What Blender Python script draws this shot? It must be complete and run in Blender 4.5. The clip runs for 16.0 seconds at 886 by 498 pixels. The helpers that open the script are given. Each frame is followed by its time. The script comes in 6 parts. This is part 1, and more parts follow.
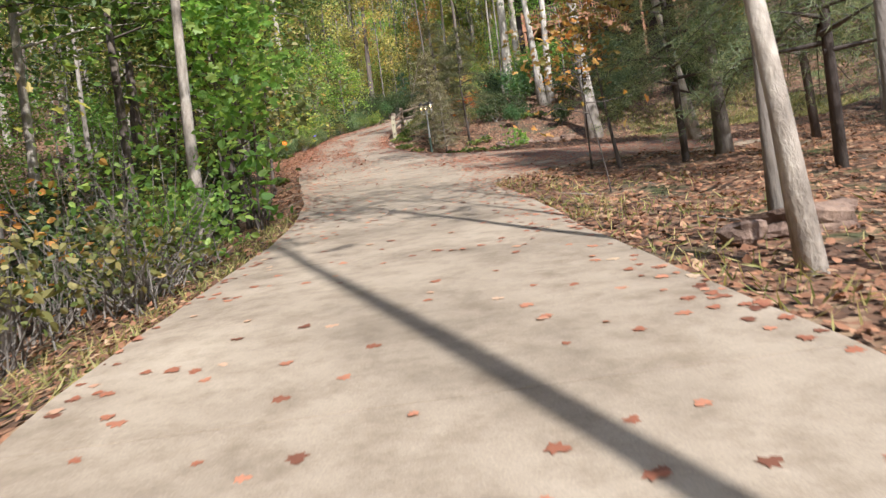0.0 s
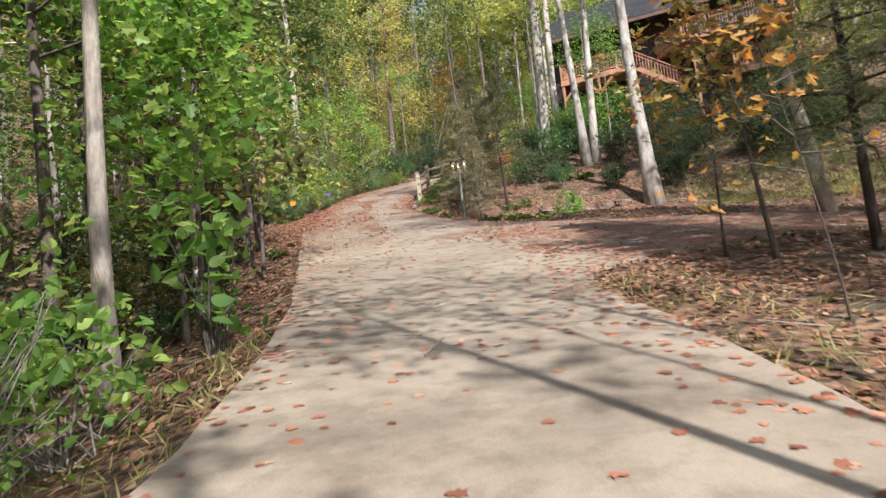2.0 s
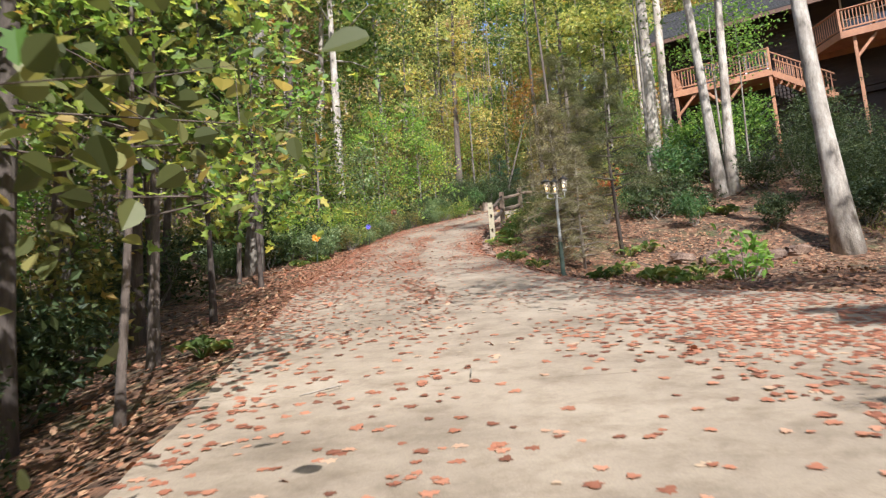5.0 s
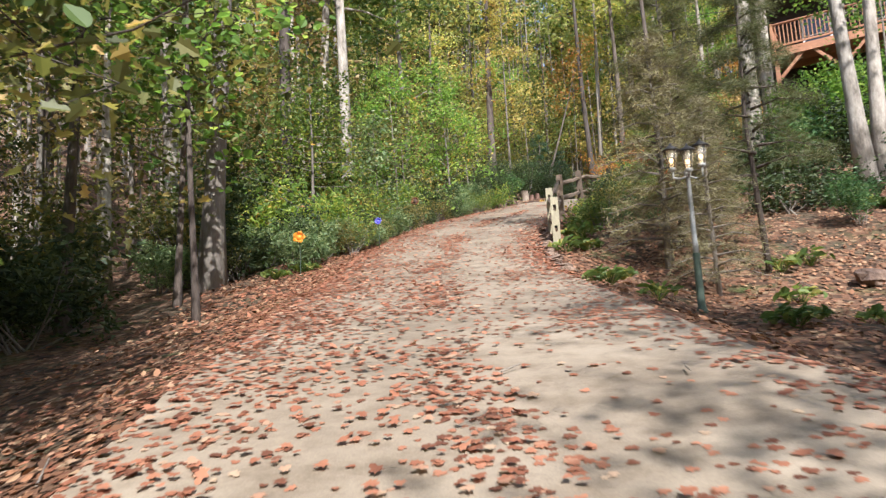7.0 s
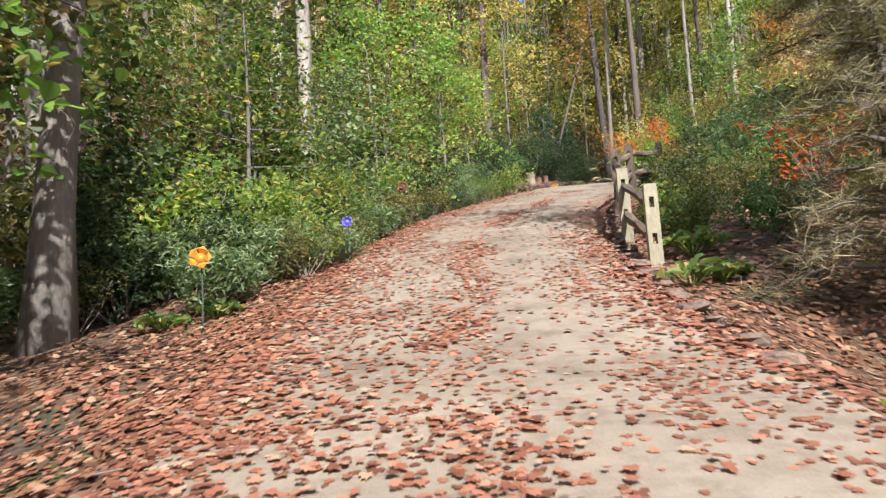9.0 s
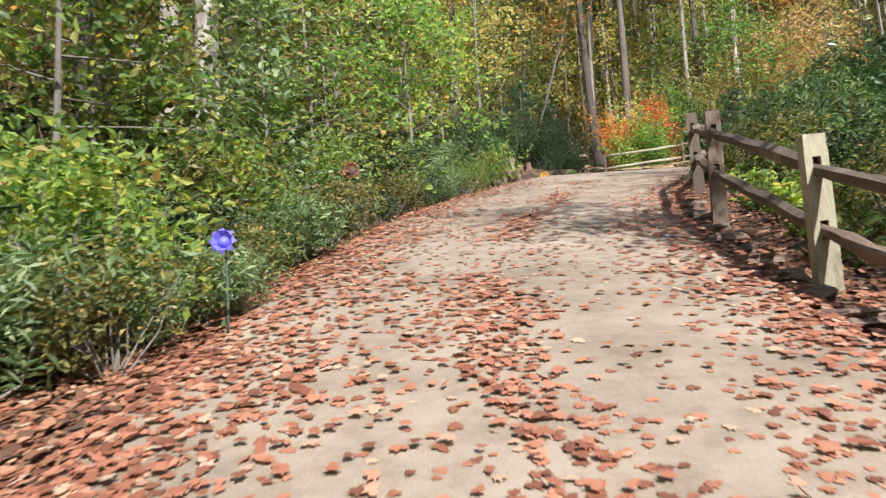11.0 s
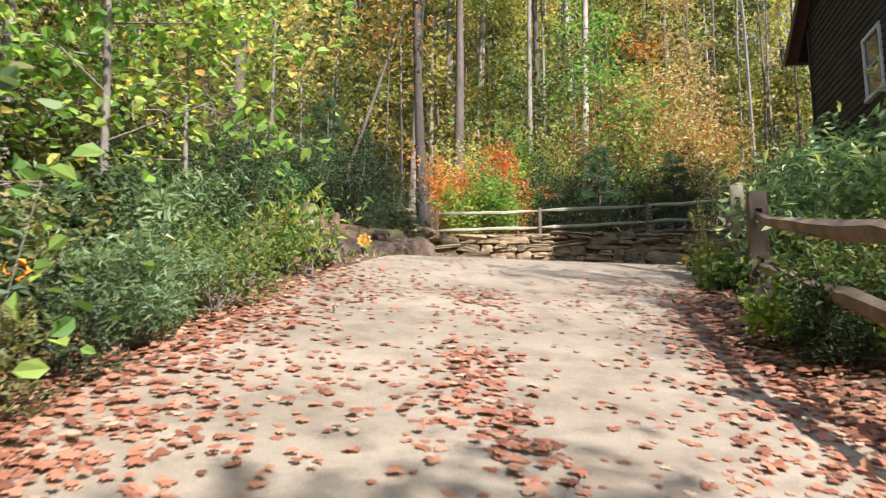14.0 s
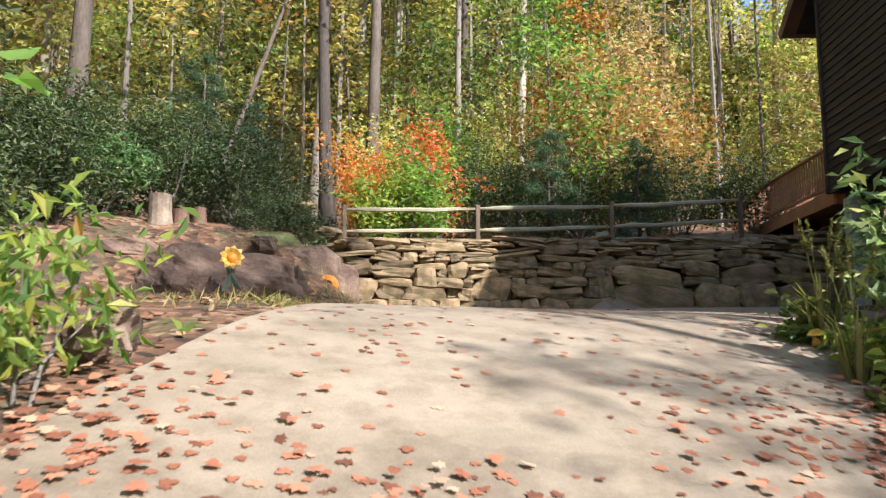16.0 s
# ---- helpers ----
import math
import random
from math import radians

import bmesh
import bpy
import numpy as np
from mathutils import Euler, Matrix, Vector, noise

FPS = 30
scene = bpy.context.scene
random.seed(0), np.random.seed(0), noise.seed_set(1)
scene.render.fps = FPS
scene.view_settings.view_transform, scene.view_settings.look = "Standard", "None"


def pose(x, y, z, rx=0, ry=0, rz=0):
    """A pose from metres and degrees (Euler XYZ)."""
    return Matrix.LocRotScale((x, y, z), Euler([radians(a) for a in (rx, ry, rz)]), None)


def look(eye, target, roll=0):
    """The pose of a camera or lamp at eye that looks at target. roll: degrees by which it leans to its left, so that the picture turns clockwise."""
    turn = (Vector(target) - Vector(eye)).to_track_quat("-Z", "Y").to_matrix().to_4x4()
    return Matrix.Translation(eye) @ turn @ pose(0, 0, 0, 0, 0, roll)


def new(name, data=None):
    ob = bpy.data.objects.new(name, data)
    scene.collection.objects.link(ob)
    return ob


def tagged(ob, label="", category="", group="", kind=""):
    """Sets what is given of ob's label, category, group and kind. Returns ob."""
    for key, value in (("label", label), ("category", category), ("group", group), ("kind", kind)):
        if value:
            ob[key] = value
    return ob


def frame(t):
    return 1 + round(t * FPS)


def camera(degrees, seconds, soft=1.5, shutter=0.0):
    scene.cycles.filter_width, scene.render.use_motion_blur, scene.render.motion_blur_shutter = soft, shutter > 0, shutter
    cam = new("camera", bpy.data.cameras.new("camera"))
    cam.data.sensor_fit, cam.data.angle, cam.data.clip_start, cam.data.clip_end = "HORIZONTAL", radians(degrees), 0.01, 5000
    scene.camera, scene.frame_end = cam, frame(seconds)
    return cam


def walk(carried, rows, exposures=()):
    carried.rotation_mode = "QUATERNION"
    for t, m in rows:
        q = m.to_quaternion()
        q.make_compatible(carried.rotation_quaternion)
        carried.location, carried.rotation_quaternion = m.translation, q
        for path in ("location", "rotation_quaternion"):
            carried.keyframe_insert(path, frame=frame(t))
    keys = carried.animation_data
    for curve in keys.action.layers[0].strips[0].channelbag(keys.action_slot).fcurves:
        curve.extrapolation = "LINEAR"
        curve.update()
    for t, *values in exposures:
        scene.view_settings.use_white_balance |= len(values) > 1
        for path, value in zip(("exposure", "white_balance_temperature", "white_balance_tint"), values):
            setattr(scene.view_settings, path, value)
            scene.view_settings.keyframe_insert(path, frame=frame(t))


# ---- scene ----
cam = camera(59.1, 16.0, soft=1.3, shutter=0.22)
METRES, EYE, TILT, LEAN, TURN = 52.0, 1.35, 2.5, 7.6, 0.0
ROWS = [
    (0.0, 0.0, 0.0, 0.0, 0.0, 0.0, -0.0),
    (0.5, -0.003, 0.0268, 0.0044, -1.12, 2.49, -2.84),
    (1.0, -0.0058, 0.0536, 0.0088, -1.86, 3.39, -1.28),
    (1.5, -0.0092, 0.0806, 0.0134, 0.11, 3.31, 1.11),
    (2.0, -0.0116, 0.1062, 0.0171, 1.19, 4.32, -1.33),
    (2.5, -0.0141, 0.1335, 0.021, 3.36, 6.14, -4.75),
    (3.0, -0.0161, 0.1627, 0.025, 5.66, 6.16, -4.26),
    (3.5, -0.0178, 0.193, 0.0301, 5.4, 7.06, -3.74),
    (4.0, -0.0196, 0.2249, 0.0348, 5.39, 6.63, -2.83),
    (6.5, -0.0429, 0.403, 0.0615, 6.58, 6.74, -4.61),
    (7.0, -0.0497, 0.4392, 0.0678, 7.43, 5.83, -4.1),
    (7.5, -0.0568, 0.4748, 0.074, 8.05, 4.84, -4.29),
    (8.0, -0.0639, 0.5101, 0.0798, 7.86, 4.22, -4.36),
    (8.5, -0.0714, 0.5439, 0.0864, 6.84, 4.6, -4.06),
    (11.0, -0.0978, 0.6986, 0.1102, 2.29, 4.08, -4.11),
    (11.5, -0.1007, 0.73, 0.1168, 0.39, 4.45, -4.49),
    (12.0, -0.1035, 0.7604, 0.1236, -0.87, 6.14, -7.69),
    (12.5, -0.1045, 0.7911, 0.1304, -4.22, 6.97, -9.54),
    (13.0, -0.1039, 0.8207, 0.1377, -8.72, 6.93, -9.17),
    (13.5, -0.1023, 0.8483, 0.1445, -11.73, 7.58, -8.49),
    (14.0, -0.0995, 0.8754, 0.1511, -14.4, 8.31, -7.97),
    (14.5, -0.0957, 0.9011, 0.1577, -17.18, 8.48, -8.23),
    (15.0, -0.0912, 0.9262, 0.1639, -19.21, 8.12, -8.62),
    (15.5, -0.0853, 0.9504, 0.1698, -20.42, 7.69, -8.51),
    (16.0, -0.0792, 0.9735, 0.1758, -21.41, 8.1, -8.18),
]
walk(cam, [(t, pose(0, 0, EYE, TILT, LEAN, TURN) @ pose(METRES * x, METRES * y, METRES * z, 90 + pitch, roll, yaw)) for t, x, y, z, yaw, pitch, roll in ROWS],
     exposures=[(0, 0.78, 5760, 10), (8.5, 0.88, 5760, 10), (11, 0.86, 5760, 10), (13, 1.0, 5760, 10), (14.5, 1.1, 5820, 10), (16, 1.12, 5850, 10)])

# ---- light ----
SUN_AZ = math.atan2(0.36, -0.93)          # where the sun stands, from +y towards +x
SUN_EL = radians(40)
world = bpy.data.worlds.new("world")
scene.world = world
world.use_nodes = True
wn = world.node_tree
sky = wn.nodes.new("ShaderNodeTexSky")
sky.sky_type, sky.sun_disc = "NISHITA", False
sky.sun_elevation, sky.sun_rotation = SUN_EL, SUN_AZ
sky.air_density, sky.dust_density = 1.0, 1.5
wn.links.new(sky.outputs[0], wn.nodes["Background"].inputs[0])
wn.nodes["Background"].inputs[1].default_value = 0.135
sun = new("sun", bpy.data.lights.new("sun", "SUN"))
sun.data.energy, sun.data.angle, sun.data.color = 5.0, radians(0.6), (1.0, 0.95, 0.87)
sun_from = Vector((math.cos(SUN_EL) * math.sin(SUN_AZ), math.cos(SUN_EL) * math.cos(SUN_AZ), math.sin(SUN_EL)))
sun.matrix_world = look(sun_from * 60, (0, 0, 0))

rng = np.random.default_rng(7)


# ---- materials ----
def nodes_of(name):
    m = bpy.data.materials.new(name)
    m.use_nodes = True
    nt = m.node_tree
    return m, nt, nt.nodes["Principled BSDF"], nt.links


def noise_node(nt, scale, detail=4.0, rough=0.6, coords="Object", stretch=None):
    tc = nt.nodes.new("ShaderNodeTexCoord")
    nz = nt.nodes.new("ShaderNodeTexNoise")
    nz.inputs["Scale"].default_value = scale
    nz.inputs["Detail"].default_value = detail
    nz.inputs["Roughness"].default_value = rough
    if stretch:
        mp = nt.nodes.new("ShaderNodeMapping")
        mp.inputs["Scale"].default_value = stretch
        nt.links.new(tc.outputs[coords], mp.inputs[0])
        nt.links.new(mp.outputs[0], nz.inputs["Vector"])
    else:
        nt.links.new(tc.outputs[coords], nz.inputs["Vector"])
    return nz


def ramp_node(nt, source, stops):
    r = nt.nodes.new("ShaderNodeValToRGB")
    el = r.color_ramp.elements
    while len(el) < len(stops):
        el.new(0.5)
    for e, (p, c) in zip(el, stops):
        e.position, e.color = p, (*c, 1)
    nt.links.new(source, r.inputs[0])
    return r


def mix_node(nt, fac, a, b, kind="MIX"):
    x = nt.nodes.new("ShaderNodeMix")
    x.data_type, x.blend_type = "RGBA", kind
    for sock, v in ((x.inputs["Factor"], fac), (x.inputs["A"], a), (x.inputs["B"], b)):
        if isinstance(v, (int, float)):
            sock.default_value = v
        elif isinstance(v, tuple):
            sock.default_value = (*v, 1)
        else:
            nt.links.new(v, sock)
    return x.outputs["Result"]


def bump_node(nt, height, strength, dist, target):
    b = nt.nodes.new("ShaderNodeBump")
    b.inputs["Strength"].default_value = strength
    b.inputs["Distance"].default_value = dist
    nt.links.new(height, b.inputs["Height"])
    nt.links.new(b.outputs[0], target.inputs["Normal"])


def surface(name, stops, scale=4.0, fine=40.0, rough=0.8, bump=0.4, dist=0.01, stretch=None, vary=0.0, metal=0.0):
    """A material with colours over a coarse noise, a fine grain on top and relief."""
    m, nt, p, links = nodes_of(name)
    big = noise_node(nt, scale, stretch=stretch)
    small = noise_node(nt, fine, 5.0, 0.7, stretch=stretch)
    base = ramp_node(nt, big.outputs[0], stops).outputs[0]
    grain = ramp_node(nt, small.outputs[0], [(0.25, (0.62, 0.62, 0.62)), (0.75, (1.15, 1.15, 1.15))]).outputs[0]
    col = mix_node(nt, 1.0, base, grain, "MULTIPLY")
    if vary:
        info = nt.nodes.new("ShaderNodeObjectInfo")
        tone = ramp_node(nt, info.outputs["Random"], [(0, (1 - vary,) * 3), (1, (1 + vary, 1 + vary * 0.9, 1 + vary * 0.75))]).outputs[0]
        col = mix_node(nt, 1.0, col, tone, "MULTIPLY")
    links.new(col, p.inputs["Base Color"])
    p.inputs["Roughness"].default_value = rough
    p.inputs["Metallic"].default_value = metal
    bump_node(nt, small.outputs[0], bump, dist, p)
    return m


def leafy(name, stops, through_light=0.45, rough=0.5, tone=0.25):
    """Leaves: a colour for each leaf, a tone for each plant, and light that comes through."""
    m, nt, p, links = nodes_of(name)
    geo = nt.nodes.new("ShaderNodeNewGeometry")
    info = nt.nodes.new("ShaderNodeObjectInfo")
    col = ramp_node(nt, geo.outputs["Random Per Island"], stops).outputs[0]
    t = ramp_node(nt, info.outputs["Random"], [(0, (1 - tone, 1 - tone * 0.7, 1 - tone)), (1, (1 + tone, 1 + tone, 1 + tone * 0.4))]).outputs[0]
    col = mix_node(nt, 1.0, col, t, "MULTIPLY")
    links.new(col, p.inputs["Base Color"])
    p.inputs["Roughness"].default_value = rough
    p.inputs["Specular IOR Level"].default_value = 0.35
    tr = nt.nodes.new("ShaderNodeBsdfTranslucent")
    bright = mix_node(nt, 1.0, col, (1.5, 1.5, 0.9), "MULTIPLY")
    links.new(bright, tr.inputs["Color"])
    mx = nt.nodes.new("ShaderNodeMixShader")
    mx.inputs[0].default_value = through_light
    links.new(p.outputs[0], mx.inputs[1])
    links.new(tr.outputs[0], mx.inputs[2])
    links.new(mx.outputs[0], nt.nodes["Material Output"].inputs["Surface"])
    return m


LEAF = {
    "green": leafy("leaf_green", [(0, (0.0728, 0.112, 0.0353)), (0.5, (0.131, 0.179, 0.0568)), (0.85, (0.224, 0.247, 0.0756)), (1, (0.388, 0.317, 0.101))]),
    "fresh": leafy("leaf_fresh", [(0, (0.106, 0.192, 0.0495)), (0.6, (0.207, 0.32, 0.0825)), (1, (0.377, 0.446, 0.132))], 0.58),
    "yellowgreen": leafy("leaf_yellowgreen", [(0, (0.212, 0.245, 0.0833)), (0.5, (0.404, 0.399, 0.15)), (0.85, (0.562, 0.496, 0.199)), (1, (0.552, 0.382, 0.144))], 0.5),
    "yellow": leafy("leaf_yellow", [(0, (0.265, 0.245, 0.08)), (0.5, (0.442, 0.367, 0.144)), (0.85, (0.486, 0.367, 0.144)), (1, (0.398, 0.223, 0.08))], 0.5),
    "orange": leafy("leaf_orange", [(0, (0.345, 0.218, 0.069)), (0.5, (0.506, 0.265, 0.0805)), (1, (0.529, 0.184, 0.0575))]),
    "red": leafy("leaf_red", [(0, (0.45, 0.06, 0.035)), (0.5, (0.52, 0.13, 0.05)), (1, (0.50, 0.28, 0.07))]),
    "dark": leafy("leaf_dark", [(0, (0.028, 0.0446, 0.018)), (0.6, (0.06, 0.0798, 0.033)), (1, (0.118, 0.131, 0.054))], 0.25, 0.55),
    "rhodo": leafy("leaf_rhodo", [(0, (0.051, 0.109, 0.045)), (0.6, (0.102, 0.183, 0.0713)), (1, (0.221, 0.289, 0.128))], 0.35, 0.35),
    "sage": leafy("leaf_sage", [(0, (0.104, 0.155, 0.072)), (0.6, (0.209, 0.267, 0.135)), (1, (0.38, 0.396, 0.216))], 0.4),
    "pine": leafy("leaf_pine", [(0, (0.122, 0.15, 0.0825)), (0.7, (0.23, 0.262, 0.158)), (1, (0.421, 0.371, 0.232))], 0.5),
    "fir": leafy("leaf_fir", [(0, (0.0326, 0.0696, 0.036)), (0.7, (0.0598, 0.107, 0.056)), (1, (0.0979, 0.139, 0.068))], 0.25),
    "dry": leafy("leaf_dry", [(0, (0.14, 0.052, 0.03)), (0.4, (0.30, 0.108, 0.06)), (0.85, (0.43, 0.185, 0.11)), (1, (0.46, 0.32, 0.22))], 0.12, 0.75, 0.1),
    "litter": leafy("leaf_litter", [(0, (0.08, 0.04, 0.024)), (0.4, (0.20, 0.088, 0.046)), (0.8, (0.33, 0.155, 0.085)), (1, (0.40, 0.25, 0.15))], 0.08, 0.8, 0.1),
    "olive": leafy("leaf_olive", [(0, (0.0546, 0.0624, 0.0234)), (0.5, (0.137, 0.14, 0.052)), (0.82, (0.247, 0.215, 0.0806)), (1, (0.429, 0.286, 0.111))], 0.45),
    "tan": leafy("leaf_tan", [(0, (0.197, 0.126, 0.0657)), (0.5, (0.394, 0.263, 0.14)), (1, (0.579, 0.421, 0.24))], 0.4, 0.7),
    # Brighter rhododendron leaf; sunlight on the fence planting is put into its colour.
    "laurel": leafy("leaf_rhodo_lit", [(0, (0.109, 0.177, 0.085)), (0.6, (0.237, 0.312, 0.16)), (0.9, (0.427, 0.465, 0.26)), (1, (0.522, 0.465, 0.16))], 0.42, 0.32),
    "rust": leafy("leaf_rust", [(0, (0.22, 0.20, 0.07)), (0.5, (0.36, 0.24, 0.09)), (1, (0.40, 0.15, 0.06))], 0.45),
    "mixed": leafy("leaf_mixed", [(0, (0.116, 0.197, 0.0545)), (0.5, (0.268, 0.344, 0.0908)), (0.8, (0.466, 0.503, 0.133)), (0.95, (0.557, 0.459, 0.121)), (1, (0.506, 0.24, 0.0847))], 0.58),
    "spruce": leafy("leaf_spruce", [(0, (0.07, 0.0712, 0.035)), (0.6, (0.13, 0.133, 0.06)), (1, (0.21, 0.18, 0.09))], 0.3),
    "twig": leafy("leaf_twig", [(0, (0.12, 0.095, 0.055)), (0.6, (0.22, 0.18, 0.10)), (1, (0.30, 0.26, 0.14))], 0.1, 0.8),
    "straw": leafy("leaf_straw", [(0, (0.10, 0.12, 0.03)), (0.5, (0.25, 0.22, 0.08)), (1, (0.38, 0.30, 0.14))], 0.35, 0.6),
    "grass": leafy("leaf_grass", [(0, (0.0728, 0.132, 0.0308)), (0.7, (0.164, 0.221, 0.0462)), (1, (0.455, 0.323, 0.123))], 0.35, 0.6),
}
BARK = surface("bark_grey", [(0.3, (0.15, 0.12, 0.095)), (0.6, (0.27, 0.23, 0.19)), (0.8, (0.36, 0.33, 0.29))], 2.5, 22, 0.9, 0.9, 0.03, (1, 1, 0.25), 0.25)
# Pale bark; dappled light is put into its stronger patches as well.
BARK_PALE = surface("bark_pale", [(0.3, (0.17, 0.135, 0.105)), (0.48, (0.37, 0.31, 0.25)), (0.66, (0.54, 0.47, 0.39))], 3.5, 22, 0.9, 1.0, 0.03, (1, 1, 0.35), 0.25)
# Whitish bark; its dark patches also stand in for dappled leaf shadow.
BARK_WHITE_DAPPLED = surface("bark_white_dappled", [(0.34, (0.15, 0.122, 0.095)), (0.46, (0.36, 0.305, 0.25)), (0.66, (0.58, 0.51, 0.43))], 3.0, 22, 0.9, 1.0, 0.03, (1, 1, 0.35), 0.15)
BARK_DARK = surface("bark_dark", [(0.3, (0.07, 0.05, 0.04)), (0.7, (0.16, 0.125, 0.10))], 3, 24, 0.95, 0.9, 0.03, (1, 1, 0.25), 0.25)
STONE = surface("stone_wall", [(0.3, (0.171, 0.113, 0.0624)), (0.45, (0.217, 0.162, 0.08)), (0.58, (0.342, 0.23, 0.132)), (0.75, (0.502, 0.343, 0.2))], 2.4, 18, 0.9, 0.7, 0.02, None, 0.35)
BOULDER = surface("boulder_stone", [(0.35, (0.08, 0.05, 0.037)), (0.52, (0.17, 0.108, 0.078)), (0.68, (0.31, 0.21, 0.15))], 1.3, 16, 0.92, 0.9, 0.05, None, 0.2)
# Lighter copy of the rail wood, with sunlight put into its colour.
SUNLIT_WOOD = surface("sunlit_rail_wood", [(0.3, (0.29, 0.245, 0.16)), (0.6, (0.40, 0.35, 0.235)), (0.8, (0.50, 0.44, 0.31))], 2.2, 30, 0.85, 0.6, 0.01, (1, 1, 0.3), 0.2)
RAIL_WOOD = surface("weathered_rail_wood", [(0.3, (0.085, 0.058, 0.04)), (0.6, (0.20, 0.14, 0.095)), (0.8, (0.34, 0.25, 0.175))], 2.2, 30, 0.85, 0.6, 0.01, (1, 1, 0.3), 0.25)
DECK_WOOD = surface("stained_deck_wood", [(0.3, (0.36, 0.16, 0.085)), (0.7, (0.50, 0.24, 0.13))], 1.5, 30, 0.7, 0.3, 0.005, None, 0.1)
SIDING = surface("dark_brown_siding", [(0.3, (0.03, 0.019, 0.016)), (0.7, (0.06, 0.038, 0.031))], 0.8, 26, 0.75, 0.3, 0.004, (1, 1, 4))
TRIM = surface("brown_trim", [(0.3, (0.12, 0.06, 0.04)), (0.7, (0.19, 0.10, 0.065))], 1.5, 30, 0.7, 0.2, 0.004)
WHITE = surface("white_window_paint", [(0.3, (0.72, 0.71, 0.68)), (0.7, (0.82, 0.81, 0.79))], 3, 40, 0.5, 0.1, 0.002)
ROOFING = surface("dark_shingle", [(0.3, (0.022, 0.02, 0.019)), (0.7, (0.05, 0.045, 0.042))], 1.5, 18, 0.95, 0.5, 0.01)
BLOCK = surface("grey_concrete_block", [(0.3, (0.38, 0.37, 0.35)), (0.7, (0.52, 0.51, 0.48))], 3, 40, 0.9, 0.4, 0.006)
IRON = surface("painted_lamp_metal", [(0.3, (0.30, 0.29, 0.27)), (0.7, (0.46, 0.45, 0.42))], 4, 50, 0.5, 0.2, 0.003)
DARK_METAL = surface("dark_lamp_metal", [(0.3, (0.03, 0.027, 0.025)), (0.7, (0.07, 0.06, 0.05))], 6, 50, 0.45, 0.2, 0.003, metal=0.4)
RUST_DARK = surface("dark_rusty_metal", [(0.3, (0.035, 0.014, 0.008)), (0.7, (0.10, 0.038, 0.018))], 9, 60, 0.75, 0.5, 0.004)
RUST = surface("rusty_metal", [(0.3, (0.12, 0.045, 0.02)), (0.7, (0.30, 0.11, 0.04))], 9, 60, 0.8, 0.5, 0.004)
STUMP = surface("pale_cut_wood", [(0.3, (0.14, 0.095, 0.065)), (0.5, (0.25, 0.185, 0.13)), (0.7, (0.38, 0.30, 0.22))], 3, 30, 0.85, 0.4, 0.01)
ORANGE_PAINT = surface("orange_paint", [(0.3, (0.72, 0.22, 0.02)), (0.7, (0.85, 0.32, 0.03))], 8, 60, 0.5, 0.1, 0.002)
YELLOW_PAINT = surface("yellow_paint", [(0.3, (0.74, 0.42, 0.06)), (0.7, (0.85, 0.55, 0.12))], 8, 60, 0.5, 0.1, 0.002)
BLUE_PAINT = surface("violet_paint", [(0.3, (0.12, 0.10, 0.50)), (0.7, (0.20, 0.18, 0.68))], 8, 60, 0.5, 0.1, 0.002)
GREEN_PAINT = surface("green_paint", [(0.3, (0.05, 0.075, 0.05)), (0.7, (0.09, 0.115, 0.08))], 8, 60, 0.8, 0.1, 0.002)


def make_concrete():
    m, nt, p, links = nodes_of("old_concrete")
    big = noise_node(nt, 0.55, 6, 0.65)
    mid = noise_node(nt, 3.2, 6, 0.7)
    fine = noise_node(nt, 90, 3, 0.7)
    base = ramp_node(nt, big.outputs[0], [(0.3, (0.185, 0.139, 0.094)), (0.5, (0.295, 0.228, 0.16)), (0.7, (0.37, 0.293, 0.21))]).outputs[0]
    stain = ramp_node(nt, mid.outputs[0], [(0.32, (0.62, 0.58, 0.53)), (0.55, (1, 1, 1))]).outputs[0]
    grit = ramp_node(nt, fine.outputs[0], [(0.3, (0.78, 0.78, 0.78)), (0.7, (1.1, 1.1, 1.1))]).outputs[0]
    col = mix_node(nt, 1.0, mix_node(nt, 0.8, base, stain, "MULTIPLY"), grit, "MULTIPLY")
    links.new(col, p.inputs["Base Color"])
    p.inputs["Roughness"].default_value = 0.9
    bump_node(nt, fine.outputs[0], 0.35, 0.006, p)
    return m


